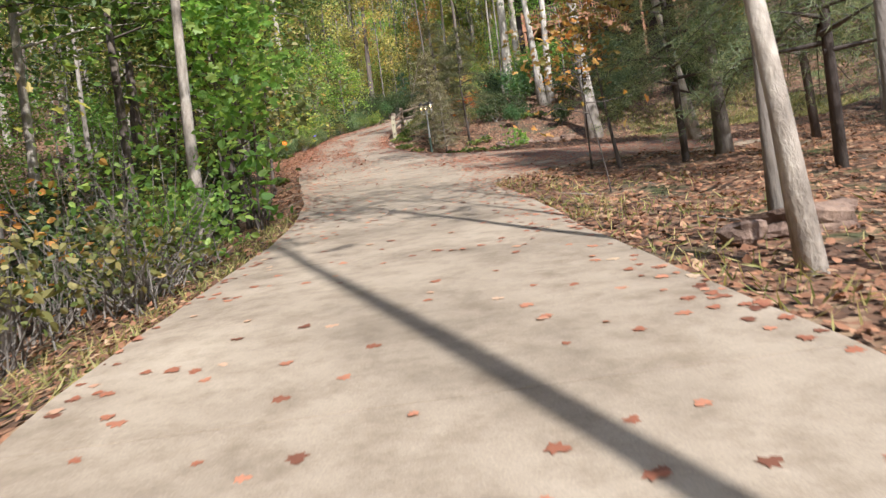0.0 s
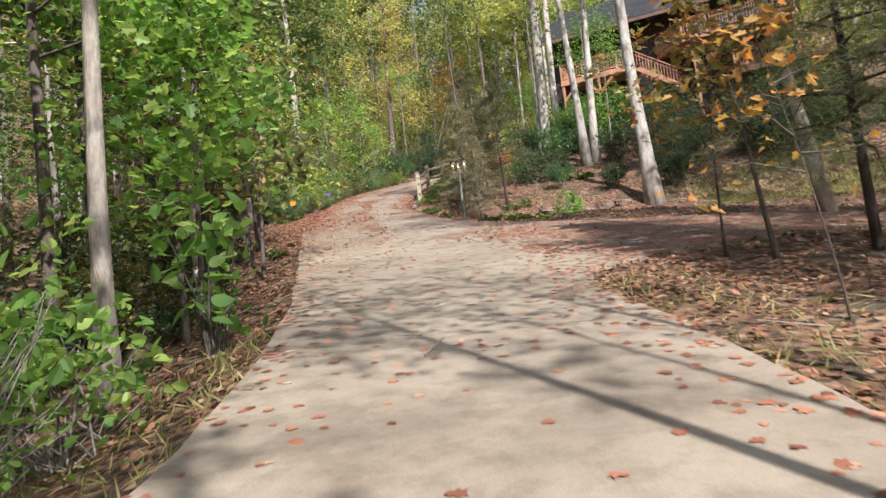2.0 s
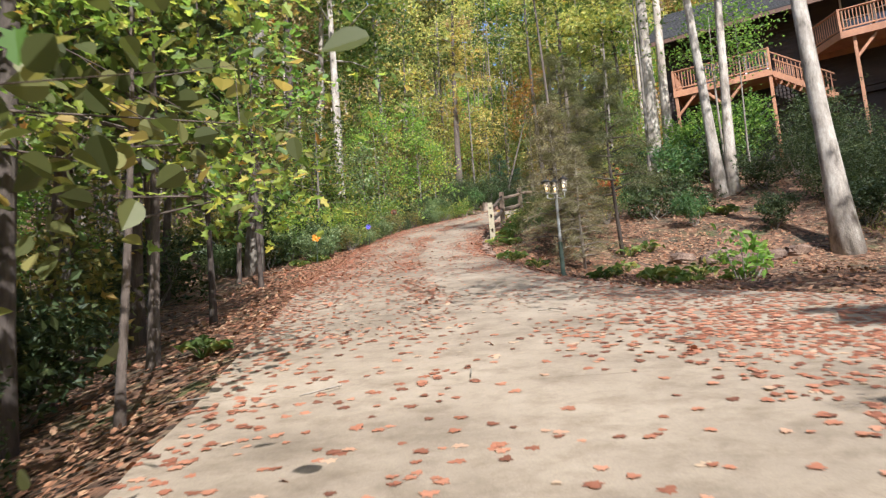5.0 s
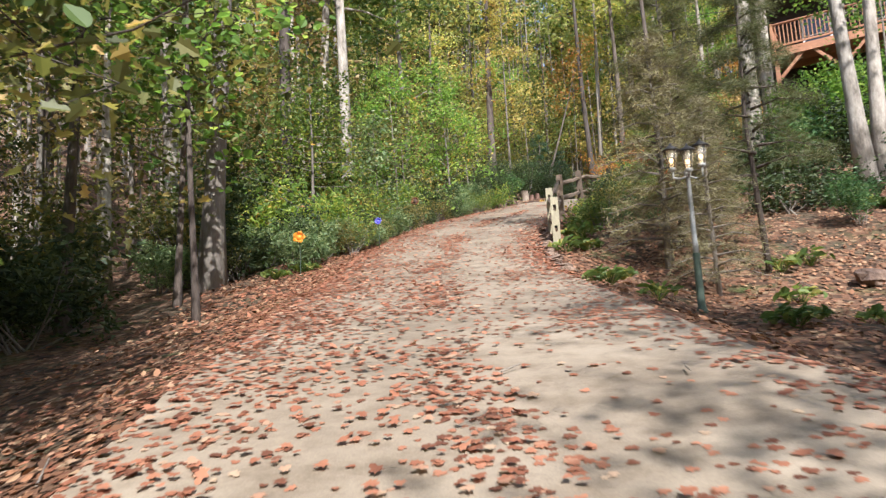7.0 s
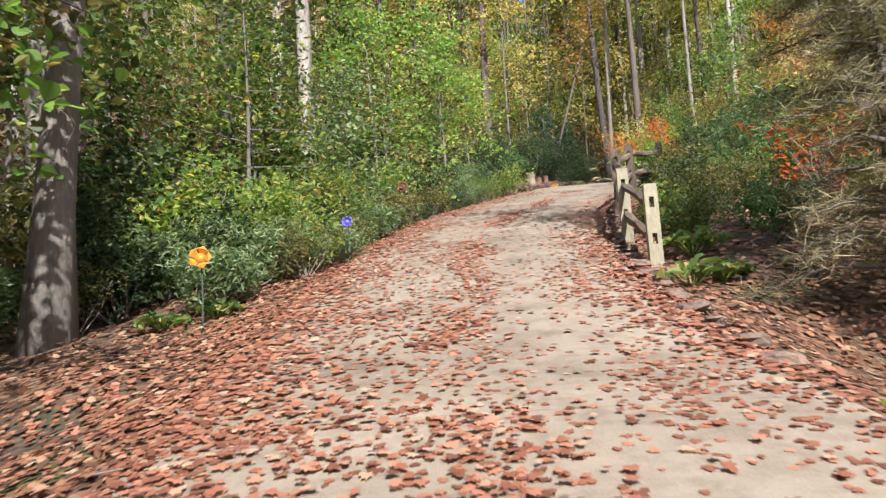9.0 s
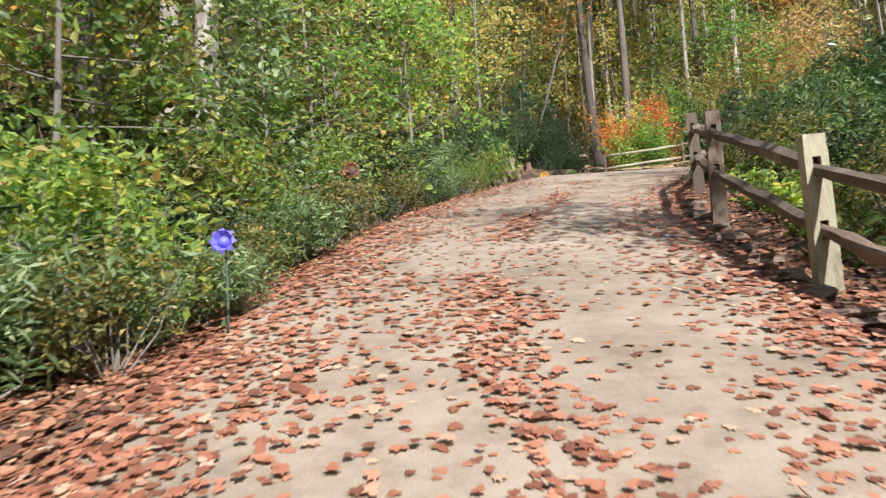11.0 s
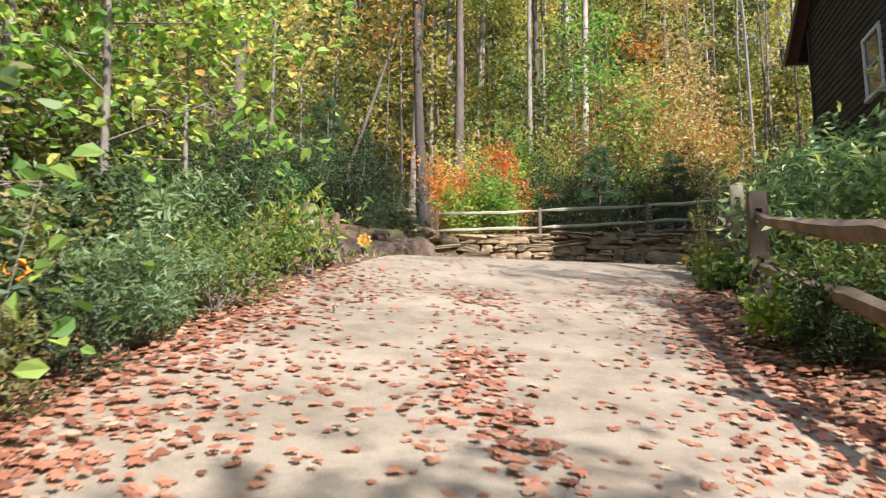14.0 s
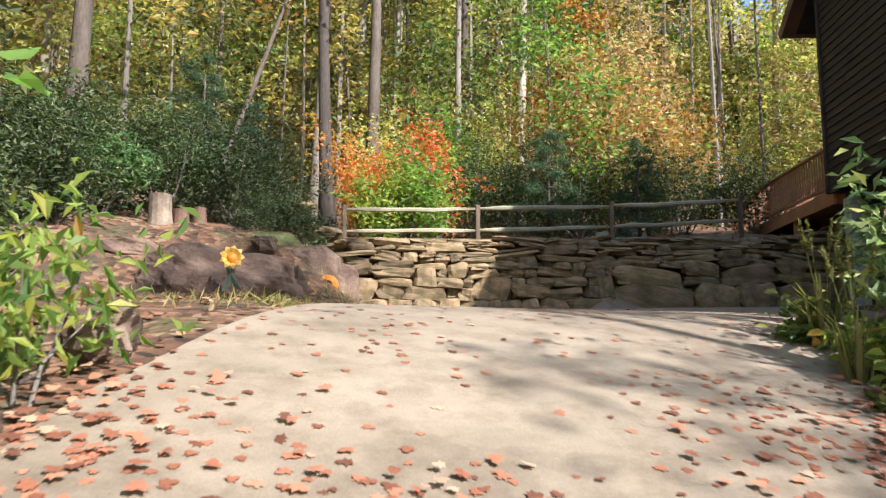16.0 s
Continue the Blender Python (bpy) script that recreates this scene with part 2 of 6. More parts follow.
def make_litter():
    m, nt, p, links = nodes_of("leaf_litter_soil")
    tc = nt.nodes.new("ShaderNodeTexCoord")
    v = nt.nodes.new("ShaderNodeTexVoronoi")
    v.inputs["Scale"].default_value = 9.0
    v.inputs["Randomness"].default_value = 1.0
    warp = noise_node(nt, 6, 3)
    add = nt.nodes.new("ShaderNodeVectorMath")
    add.operation = "MULTIPLY_ADD"
    links.new(warp.outputs[1], add.inputs[0])
    add.inputs[1].default_value = (0.12, 0.12, 0.12)
    links.new(tc.outputs["Object"], add.inputs[2])
    links.new(add.outputs[0], v.inputs["Vector"])
    sep = nt.nodes.new("ShaderNodeSeparateColor")
    links.new(v.outputs["Color"], sep.inputs[0])
    leaf = ramp_node(nt, sep.outputs[0], [(0, (0.045, 0.03, 0.021)), (0.4, (0.12, 0.066, 0.04)), (0.75, (0.20, 0.10, 0.058)), (1, (0.26, 0.175, 0.105))]).outputs[0]
    patch = noise_node(nt, 0.35, 5)
    soil = noise_node(nt, 20, 5)
    earth = ramp_node(nt, soil.outputs[0], [(0.3, (0.045, 0.035, 0.022)), (0.7, (0.11, 0.085, 0.055))]).outputs[0]
    moss = ramp_node(nt, soil.outputs[0], [(0.3, (0.04, 0.055, 0.018)), (0.7, (0.11, 0.12, 0.04))]).outputs[0]
    ground_col = mix_node(nt, ramp_node(nt, patch.outputs[0], [(0.5, (0, 0, 0)), (0.62, (1, 1, 1))]).outputs[0], earth, moss)
    cover = ramp_node(nt, noise_node(nt, 1.1, 5).outputs[0], [(0.36, (0, 0, 0)), (0.5, (1, 1, 1))]).outputs[0]
    links.new(mix_node(nt, cover, ground_col, leaf), p.inputs["Base Color"])
    p.inputs["Roughness"].default_value = 0.95
    p.inputs["Specular IOR Level"].default_value = 0.2
    bump_node(nt, v.outputs["Distance"], 0.8, 0.05, p)
    return m


def make_glass():
    m, nt, p, links = nodes_of("window_glass")
    p.inputs["Base Color"].default_value = (0.05, 0.06, 0.065, 1)
    p.inputs["Roughness"].default_value = 0.05
    p.inputs["Specular IOR Level"].default_value = 0.9
    return m


def make_clear():
    m, nt, p, links = nodes_of("lantern_glass")
    p.inputs["Base Color"].default_value = (1.0, 0.95, 0.85, 1)
    p.inputs["Roughness"].default_value = 0.15
    p.inputs["Transmission Weight"].default_value = 0.9
    return m


def make_bulb():
    m, nt, p, links = nodes_of("lit_bulb")
    p.inputs["Base Color"].default_value = (1, 0.8, 0.5, 1)
    p.inputs["Emission Color"].default_value = (1.0, 0.68, 0.28, 1)
    p.inputs["Emission Strength"].default_value = 4.0
    return m


CONCRETE, LITTER, GLASS, CLEAR, BULB = make_concrete(), make_litter(), make_glass(), make_clear(), make_bulb()


# ---- building tools ----
class Shape:
    """Gathers vertices and faces for one mesh."""

    def __init__(self):
        self.v, self.f = [], []

    def add(self, verts, faces):
        k = len(self.v)
        self.v.extend(tuple(p) for p in verts)
        self.f.extend(tuple(i + k for i in q) for q in faces)
        return self

    def box(self, size, m=None, bevel=0.0):
        """A box round the origin, its edges broken by bevel, at the matrix m."""
        x, y, z = (s / 2 for s in size)
        b = min(bevel, 0.45 * min(size))
        if b <= 0:
            vs = [Vector((i * x, j * y, k * z)) for i in (-1, 1) for j in (-1, 1) for k in (-1, 1)]
            fs = [(0, 1, 3, 2), (4, 6, 7, 5), (0, 4, 5, 1), (2, 3, 7, 6), (0, 2, 6, 4), (1, 5, 7, 3)]
        else:
            ring = [(-x + b, -y), (x - b, -y), (x, -y + b), (x, y - b), (x - b, y), (-x + b, y), (-x, y - b), (-x, -y + b)]
            inner = [(px * (x - b) / x, py * (y - b) / y) for px, py in ring]
            vs = [Vector((*p, -z)) for p in inner] + [Vector((*p, -z + b)) for p in ring] + [Vector((*p, z - b)) for p in ring] + [Vector((*p, z)) for p in inner]
            fs = [tuple(reversed(range(8))), tuple(range(24, 32))]
            for r in range(3):
                fs += [(8 * r + i, 8 * r + (i + 1) % 8, 8 * r + 8 + (i + 1) % 8, 8 * r + 8 + i) for i in range(8)]
        if m is not None:
            vs = [m @ p for p in vs]
        return self.add(vs, fs)

    def tube(self, pts, radii, sides=8, cap=True, wobble=0.0):
        pts = [Vector(p) for p in pts]
        k0, vs, fs = 0, [], []
        ref = Vector((1, 0.2, 0.1))
        for i, p in enumerate(pts):
            d = (pts[min(i + 1, len(pts) - 1)] - pts[max(i - 1, 0)]).normalized()
            a = d.cross(ref)
            if a.length < 0.05:
                a = d.cross(Vector((0, 1, 0)))
            a.normalize()
            b = d.cross(a)
            for s in range(sides):
                w = 2 * math.pi * s / sides
                r = radii[i] * (1 + wobble * math.sin(3 * w + i * 1.7) * 0.5 + wobble * math.sin(2 * w + i))
                vs.append(p + a * (r * math.cos(w)) + b * (r * math.sin(w)))
        for i in range(len(pts) - 1):
            for s in range(sides):
                t = (s + 1) % sides
                fs.append((i * sides + s, i * sides + t, (i + 1) * sides + t, (i + 1) * sides + s))
        if cap:
            fs.append(tuple(reversed(range(sides))))
            fs.append(tuple(range((len(pts) - 1) * sides, len(pts) * sides)))
        return self.add(vs, fs)

    def lathe(self, profile, m=None, sides=12):
        """Turns (radius, height) pairs round z."""
        vs, fs = [], []
        for r, z in profile:
            vs += [Vector((r * math.cos(2 * math.pi * s / sides), r * math.sin(2 * math.pi * s / sides), z)) for s in range(sides)]
        for i in range(len(profile) - 1):
            fs += [(i * sides + s, i * sides + (s + 1) % sides, (i + 1) * sides + (s + 1) % sides, (i + 1) * sides + s) for s in range(sides)]
        fs += [tuple(reversed(range(sides))), tuple(range((len(profile) - 1) * sides, len(profile) * sides))]
        if m is not None:
            vs = [m @ p for p in vs]
        return self.add(vs, fs)

    def rock(self, size, m=None, seed=0, rough=0.18, cols=8, rows=5, square=0.6):
        """A blunt, uneven stone."""
        vs, fs = [], []
        off = Vector((seed * 3.1, seed * 1.7, seed * 0.9))
        for i in range(rows + 1):
            th = math.pi * i / rows
            for s in range(cols):
                w = 2 * math.pi * s / cols
                d = Vector((math.sin(th) * math.cos(w), math.sin(th) * math.sin(w), math.cos(th)))
                e = Vector([math.copysign(abs(c) ** square, c) for c in d])
                e *= 1 + rough * noise.noise(e * 1.6 + off) * 1.6 + rough * 0.45 * noise.noise(e * 4 + off) + (rough * 0.30 * (0.5 - abs(noise.noise(e * 5 + off))) + rough * 0.2 * noise.noise(e * 11 + off) + rough * 0.12 * noise.noise(e * 23 + off) if cols > 12 else 0)
                vs.append(Vector((e.x * size[0] / 2, e.y * size[1] / 2, e.z * size[2] / 2)))
        for i in range(rows):
            for s in range(cols):
                t = (s + 1) % cols
                fs.append((i * cols + s, (i + 1) * cols + s, (i + 1) * cols + t, i * cols + t))
        if m is not None:
            vs = [m @ p for p in vs]
        return self.add(vs, fs)

    def leaves(self, centres, size, width=0.6, droop=0.0, up=0.6, fold=0.18, wide=True, gen=None):
        """One leaf at each centre: two halves folded along the midrib."""
        g = gen or rng
        c = np.asarray(centres, float)
        n = len(c)
        s = np.broadcast_to(np.asarray(size, float), (n,)) * g.uniform(0.65, 1.3, n)
        along = g.normal(size=(n, 3))
        along[:, 2] = along[:, 2] * (1 - up) - droop
        along /= np.linalg.norm(along, axis=1)[:, None] + 1e-9
        nor = g.normal(size=(n, 3)) * (1 - up) + np.array([0, 0, up * 1.4])
        across = np.cross(along, nor)
        across /= np.linalg.norm(across, axis=1)[:, None] + 1e-9
        lift = np.cross(across, along)
        if wide == "lobed":
            half = [(0.08, 0.10), (-0.02, 0.42), (0.22, 0.30), (0.38, 0.62), (0.55, 0.24), (0.78, 0.30)]
            prof = [(0, 0, 0)] + [(a, b, 1.3 * b) for a, b in half] + [(1, 0, 0)] + [(a, -b, 1.3 * b) for a, b in reversed(half)]
            pat = np.array([(0, 7, 6, 5, 4, 3, 2, 1), (0, 13, 12, 11, 10, 9, 8, 7)])
        elif wide == "broad":
            half = [(0.03, 0.2), (0.17, 0.4), (0.4, 0.5), (0.63, 0.42), (0.84, 0.2)]
            prof = [(0, 0, 0)] + [(a, b, 1.3 * b) for a, b in half] + [(1, 0, 0)] + [(a, -b, 1.3 * b) for a, b in reversed(half)]
            pat = np.array([(0, 6, 5, 4, 3, 2, 1), (0, 11, 10, 9, 8, 7, 6)])
        elif wide:
            prof = [(0, 0, 0), (0.3, 0.5, 1), (0.72, 0.38, 1), (1, 0, 0), (0.72, -0.38, 1), (0.3, -0.5, 1)]
            pat = np.array([(0, 3, 2, 1), (0, 5, 4, 3)])
        else:
            prof = [(0, 0, 0), (0.45, 0.5, 1), (1, 0, 0), (0.45, -0.5, 1)]
            pat = np.array([(0, 2, 1), (0, 3, 2)])
        k = len(prof)
        vs = np.zeros((n, k, 3))
        for i, (a, b, l) in enumerate(prof):
            vs[:, i] = c + along * (s * (a - 0.4))[:, None] + across * (s * b * width)[:, None] + lift * (s * l * fold)[:, None]
        fs = (np.arange(n)[:, None, None] * k + pat[None]).reshape(-1, pat.shape[1]) + len(self.v)
        self.v.extend(map(tuple, vs.reshape(-1, 3).tolist()))
        self.f.extend(map(tuple, fs.tolist()))
        return self

    def mesh(self, name, material, smooth=False):
        me = bpy.data.meshes.new(name)
        me.from_pydata(self.v, [], self.f)
        me.materials.append(material)
        if smooth:
            me.polygons.foreach_set("use_smooth", [True] * len(me.polygons))
        me.update()
        return me


def part(name, shape, material, parent=None, label="", smooth=False):
    """Links a shape, or a ready mesh, as one mesh object under a thing or a part."""
    me = shape if isinstance(shape, bpy.types.Mesh) else shape.mesh(name, material, smooth)
    ob = new(name, me)
    ob.parent = parent
    return tagged(ob, label)


def thing(name, label, category, group="", kind="", at=None):
    ob = new(name)
    ob.empty_display_size = 0.1
    if at is not None:
        ob.matrix_basis = at
    return tagged(ob, label, category, group, kind)


# ---- the lie of the land ----
TRACK = []
for t_, x_, y_, z_, *_ in ROWS:
    TRACK.append(pose(0, 0, EYE, TILT, LEAN, TURN) @ Vector((METRES * x_, METRES * y_, METRES * z_)))
TY = np.array([-60, -12] + [p.y for p in TRACK] + [53.5, 56, 57, 58, 60, 66, 110, 200, 420])
TX = np.array([1.0, 0.6] + [p.x for p in TRACK] + [-1.6, -0.9, -0.6, -0.3, 0.0, 1.0, 4, 8, 8]) + 0.3
TZ = np.array([-5.0, -2.6] + [p.z - 1.35 for p in TRACK] + [12.7, 13.4, 13.56, 13.63, 13.7, 13.95, 27.2, 66, 90])


def smooth_step(x, a, b):
    t = np.clip((x - a) / (b - a), 0, 1)
    return t * t * (3 - 2 * t)


def lane_x(y):
    return np.interp(y, TY, TX)


def lane_z(y):
    return (np.interp(np.asarray(y) - 0.7, TY, TZ) + 2 * np.interp(y, TY, TZ) + np.interp(np.asarray(y) + 0.7, TY, TZ)) / 4


def left_edge(y):
    return np.interp(y, [-60, 4, 7.8, 10, 15, 19, 22, 30, 36, 44, 50, 54.4, 57, 60, 62.5, 66], [-2.2, -2.2, -1.9, -1.75, -1.7, -1.95, -2.1, -2.0, -1.85, -1.9, -2.2, -1.7, -0.9, -0.4, 0.2, 0.4]) + lane_x(y)


def right_edge(y):
    side = np.interp(y, [-60, 14.5, 16, 17.5, 19, 22.6, 24.2, 26, 28.5, 34, 50, 53, 56, 60, 66], [1.85, 1.85, 2.4, 4.2, 9.5, 9.5, 5.4, 3.2, 2.2, 2.05, 2.1, 2.5, 4.7, 9.3, 11.0])
    return side + lane_x(y)


WALL_A, WALL_B = Vector((0.9, 67.0, 0)), Vector((11.4, 63.4, 0))


def behind_wall(x, y):
    """Metres behind the face of the stone wall."""
    d = (WALL_B - WALL_A).normalized()
    return -(x - WALL_A.x) * d.y + (y - WALL_A.y) * d.x


def height(x, y):
    """The ground's height."""
    x, y = np.asarray(x, float), np.asarray(y, float)
    r = np.maximum(0, x - np.maximum(right_edge(y), lane_x(y) + 2.0))
    r0 = np.maximum(0, x - lane_x(y) - 2.0)
    l = np.maximum(0, left_edge(y) - x)
    sr = np.interp(y, [-30, 0, 20, 36, 42, 50, 58, 70, 90], [0.02, 0.0, -0.03, -0.05, 0.03, 0.17, 0.16, 0.05, 0.0])
    sl = np.interp(y, [-30, 0, 14, 25, 36, 44, 50, 58, 70], [-0.25, -0.3, -0.28, -0.2, -0.12, -0.10, -0.05, 0.04, 0.05])
    z = lane_z(y)
    z = z + sr * 14 * np.tanh(np.where(y > 50, r, r0) / 14)
    z = z + sl * 10 * np.tanh(l / 10)
    z = z + 0.30 * np.maximum(0, r0 - 15) + 0.42 * np.maximum(0, l - 26)
    w = behind_wall(x, y)
    along = np.clip((x - WALL_A.x) * 0.946, 0, 13)
    z = z + 0.035 * along * smooth_step(y, 57, 63) * (y < 75)
    z = z - 0.5 * smooth_step(r0, 0.15, 1.9) * smooth_step(y, 26.5, 30) * (1 - smooth_step(y, 36, 40))
    bank = 1.5 * smooth_step(y, 60.8, 65.0) * (1 - smooth_step(x, 0.0, 1.2))
    terrace = 15.62 + 0.035 * along + 0.22 * np.maximum(0, w - 2.0)
    mask = smooth_step(w, 0.25, 0.6) * smooth_step(x, 0.0, 1.2) * (1 - smooth_step(x, 15, 19))
    z = z + bank
    z = z * (1 - mask) + np.maximum(terrace, z) * mask
    off = smooth_step(np.maximum(l, r), 0.1, 1.5)
    rough = 0.10 * np.sin(x * 0.9 + 1.3 * np.sin(y * 0.5)) * np.cos(y * 0.8 + x * 0.2) + 0.05 * np.sin(x * 2.3 + y * 1.1) * np.sin(y * 2.0 - x)
    return z + off * rough - 0.05


def zg(x, y):
    return float(height(x, y))


def build_ground():
    xs = np.concatenate([[-420, -300, -200, -140, -100, -80, -66], np.arange(-56, -14, 2.0), np.arange(-14, 18, 0.4), np.arange(18, 60, 2.0), [66, 80, 100, 140, 200, 300, 420]])
    ys = np.concatenate([[-420, -300, -200, -140, -100, -80, -60, -45, -30, -20], np.arange(-14, 76, 0.4), np.arange(76, 120, 2.0), [124, 135, 150, 180, 220, 300, 420]])
    gx, gy = np.meshgrid(xs, ys)
    gz = height(gx, gy)
    on_slab = (gx > left_edge(gy) + 0.45) & (gx < right_edge(gy) - 0.45) & (gy < 66)
    gz = np.where(on_slab, gz - 0.12, gz)
    nx, ny = len(xs), len(ys)
    s = Shape()
    idx = np.arange(nx * ny).reshape(ny, nx)
    fs = np.stack([idx[:-1, :-1], idx[:-1, 1:], idx[1:, 1:], idx[1:, :-1]], -1).reshape(-1, 4)
    s.v = list(map(tuple, np.stack([gx, gy, gz], -1).reshape(-1, 3).tolist()))
    s.f = list(map(tuple, fs.tolist()))
    tagged(part("ground", s, LITTER, smooth=True), "brown woodland soil covered with fallen autumn leaves", "ground", kind="structure")


def build_road():
    """The concrete drive as slabs with open joints between them, each a piece of the road."""
    road = thing("road", "pale worn concrete driveway with fallen leaves", "driveway", kind="structure")
    y0 = -14.0
    joints = [y0]
    while joints[-1] < 63:
        joints.append(joints[-1] + 4.4)
    joints[-1] = 66.6
    for a, b in zip(joints, joints[1:]):
        s = Shape()
        ys = np.linspace(a + 0.006, b - 0.006, 12)
        n = 9
        vs, top = [], []
        for y in ys:
            le, re = float(left_edge(y)), float(right_edge(y))
            wig = 0.015 * math.sin(y * 2.1) + 0.01 * math.sin(y * 5.3)
            for i in range(n):
                x = le + wig + (re - le) * i / (n - 1)
                vs.append((x, y, zg(x, y) + 0.05 + 0.02))
        k = len(vs)
        vs += [(x, y, z - 0.22) for x, y, z in vs]
        m = len(ys)
        fs = []
        for j in range(m - 1):
            for i in range(n - 1):
                q = j * n + i
                fs.append((q, q + 1, q + n + 1, q + n))
        rim = [i for i in range(n)] + [j * n + n - 1 for j in range(1, m)] + [(m - 1) * n + i for i in range(n - 2, -1, -1)] + [j * n for j in range(m - 2, 0, -1)]
        for p, q in zip(rim, rim[1:] + rim[:1]):
            fs.append((q, p, p + k, q + k))
        s.add(vs, fs)
        part("slab", s, CONCRETE, road)


build_ground()
build_road()


# ---- trees ----
def tree_parts(h, r, lo, spread, n_limb, n_leaf, leaf, colour, bark, seed, lean=(0, 0), fork=False, limb_up=0.5, wide=False, clump=0.55, width=0.62, droop=0.15, dense_top=False):
    """Meshes of a trunk with limbs and of a crown of single leaves in clumps."""
    g = np.random.default_rng(seed)
    t = Shape()
    levels = 12
    ph = g.uniform(0, 6.28, 2)

    def axis(k):
        w = 0.012 * h
        return Vector((lean[0] * k * h + w * math.sin(3.1 * k + ph[0]) - w * math.sin(ph[0]), lean[1] * k * h + w * math.sin(2.6 * k + ph[1]) - w * math.sin(ph[1]), k * h))

    pts = [axis(i / levels) for i in range(levels + 1)]
    rad = [r * (1.0 - 0.88 * (i / levels) ** 1.1) * (1.0 + 0.55 * math.exp(-i * 1.6)) for i in range(levels + 1)]
    pts[0] = pts[0] - Vector((0, 0, 0.4))
    t.tube(pts, rad, 9 if r > 0.15 else 7, wobble=0.05)
    centres = []
    for i in range(n_limb):
        k = lo / h + (0.97 - lo / h) * ((i + g.uniform(0, 0.8)) / n_limb)
        base = axis(k)
        w = g.uniform(0, 2 * math.pi)
        reach = spread * (1.15 - 0.75 * max(0, (k - 0.5) / 0.5)) * g.uniform(0.55, 1.1)
        up = limb_up * g.uniform(0.3, 1.2)
        d = Vector((math.cos(w), math.sin(w), up)).normalized()
        mid = base + d * reach * 0.5 + Vector(g.normal(size=3) * 0.06 * reach)
        tip = base + d * reach + Vector((0, 0, -droop * reach)) + Vector(g.normal(size=3) * 0.08 * reach)
        r0 = max(0.012, r * (1 - 0.85 * k) * 0.42)
        t.tube([base, mid, tip], [r0, r0 * 0.6, r0 * 0.2], 5, cap=False)
        for q in np.linspace(0.35, 1.0, 4):
            p = base.lerp(mid, min(1, q * 2)) if q < 0.5 else mid.lerp(tip, q * 2 - 1)
            centres.append((p, 0.6 + 0.5 * q))
            side = p + Vector(g.normal(size=3)) * reach * 0.22
            if h < 12:
                t.tube([p, side], [r0 * 0.3, r0 * 0.1], 3, cap=False)
            centres.append((side, 0.9))
    c = np.array([tuple(p) for p, _ in centres])
    pick = g.integers(0, len(c), n_leaf)
    pos = c[pick] + np.clip(g.normal(size=(n_leaf, 3)), -1.5, 1.5) * np.array([clump, clump, clump * 0.6]) * g.uniform(0.4, 1.2, (n_leaf, 1))
    crown = Shape().leaves(pos, leaf, width, droop=0.25, up=0.5, wide=wide, gen=g)
    return t.mesh("trunk", bark, True), crown.mesh("crown", LEAF[colour])


def plant(name, meshes, x, y, label, category="tree", group="", turn=0.0, scale=1.0, sink=0.0):
    at = Matrix.LocRotScale((x, y, zg(x, y) - sink), Euler((0, 0, turn)), (scale, scale, scale))
    ob = thing(name, label, category, group, at=at)
    for nm, me in zip(("trunk", "crown"), meshes):
        part(nm, me, None, ob)
    return ob


def recolour(meshes, colour):
    me = meshes[1].copy()
    me.materials[0] = LEAF[colour]
    return meshes[0], me


# single trees that can be told apart, and a few added for shade
def own_tree(x, y, h, r, lo, spread, colour, bark, seed, label, n_limb=14, n_leaf=2000, leaf=0.2, lean=(0, 0), sink=0.0, **more):
    return plant("tree", tree_parts(h, r, lo, spread, n_limb, n_leaf, leaf, colour, bark, seed, lean, **more), x, y, label, sink=sink)


own_tree(8.05, 36.7, 22, 0.29, 13.5, 4.0, "yellowgreen", BARK_WHITE_DAPPLED, 1, "tall straight hardwood with pale grey bark beside the drive", leaf=0.24)
own_tree(7.0, 44.3, 21, 0.21, 14.5, 4.6, "yellowgreen", BARK_WHITE_DAPPLED, 2, "pale slender trunk of a twin tree by the house", lean=(-0.025, 0.0), n_leaf=1900)
own_tree(7.45, 44.4, 22, 0.2, 15, 4.2, "yellowgreen", BARK_WHITE_DAPPLED, 3, "pale slender trunk growing from a shared twin base", lean=(0.035, 0.0), n_leaf=1600)
own_tree(6.0, 50.6, 22, 0.33, 13, 3.4, "yellowgreen", BARK_PALE, 4, "grey-barked double trunk above the garden slope", lean=(-0.015, 0), n_leaf=700)
own_tree(6.75, 50.8, 21, 0.25, 14, 3.0, "yellowgreen", BARK_PALE, 5, "pale trunk close beside a larger grey trunk", n_leaf=600)
own_tree(2.06, 70.2, 21, 0.19, 12, 3.0, "yellowgreen", BARK_DARK, 6, "straight grey trunk behind the rail fence", lean=(-0.02, 0))
own_tree(-3.95, 13.3, 12, 0.115, 5.5, 2.6, "green", BARK_PALE, 7, "slender pale trunk at the drive's edge", n_leaf=800, leaf=0.15)
own_tree(2.5, 5.25, 14, 0.075, 8.0, 2.2, "green", BARK_PALE, 8, "slim dappled trunk among leaf litter", n_leaf=420, leaf=0.17, lean=(-0.035, 0))
own_tree(3.05, 7.0, 12, 0.055, 6.5, 2.2, "yellow", BARK, 9, "thin trunk beside a thicker one", n_leaf=260, leaf=0.15)
own_tree(2.95, 4.95, 13, 0.046, 7.0, 2.2, "green", BARK, 10, "slim grey trunk on the leafy bank", n_leaf=380, leaf=0.15, lean=(0.01, 0))
own_tree(7.65, 21.9, 14, 0.15, 6.5, 4.5, "green", BARK_PALE, 11, "leaning pale trunk on the leaf-covered slope", n_leaf=4000, lean=(-0.17, 0))
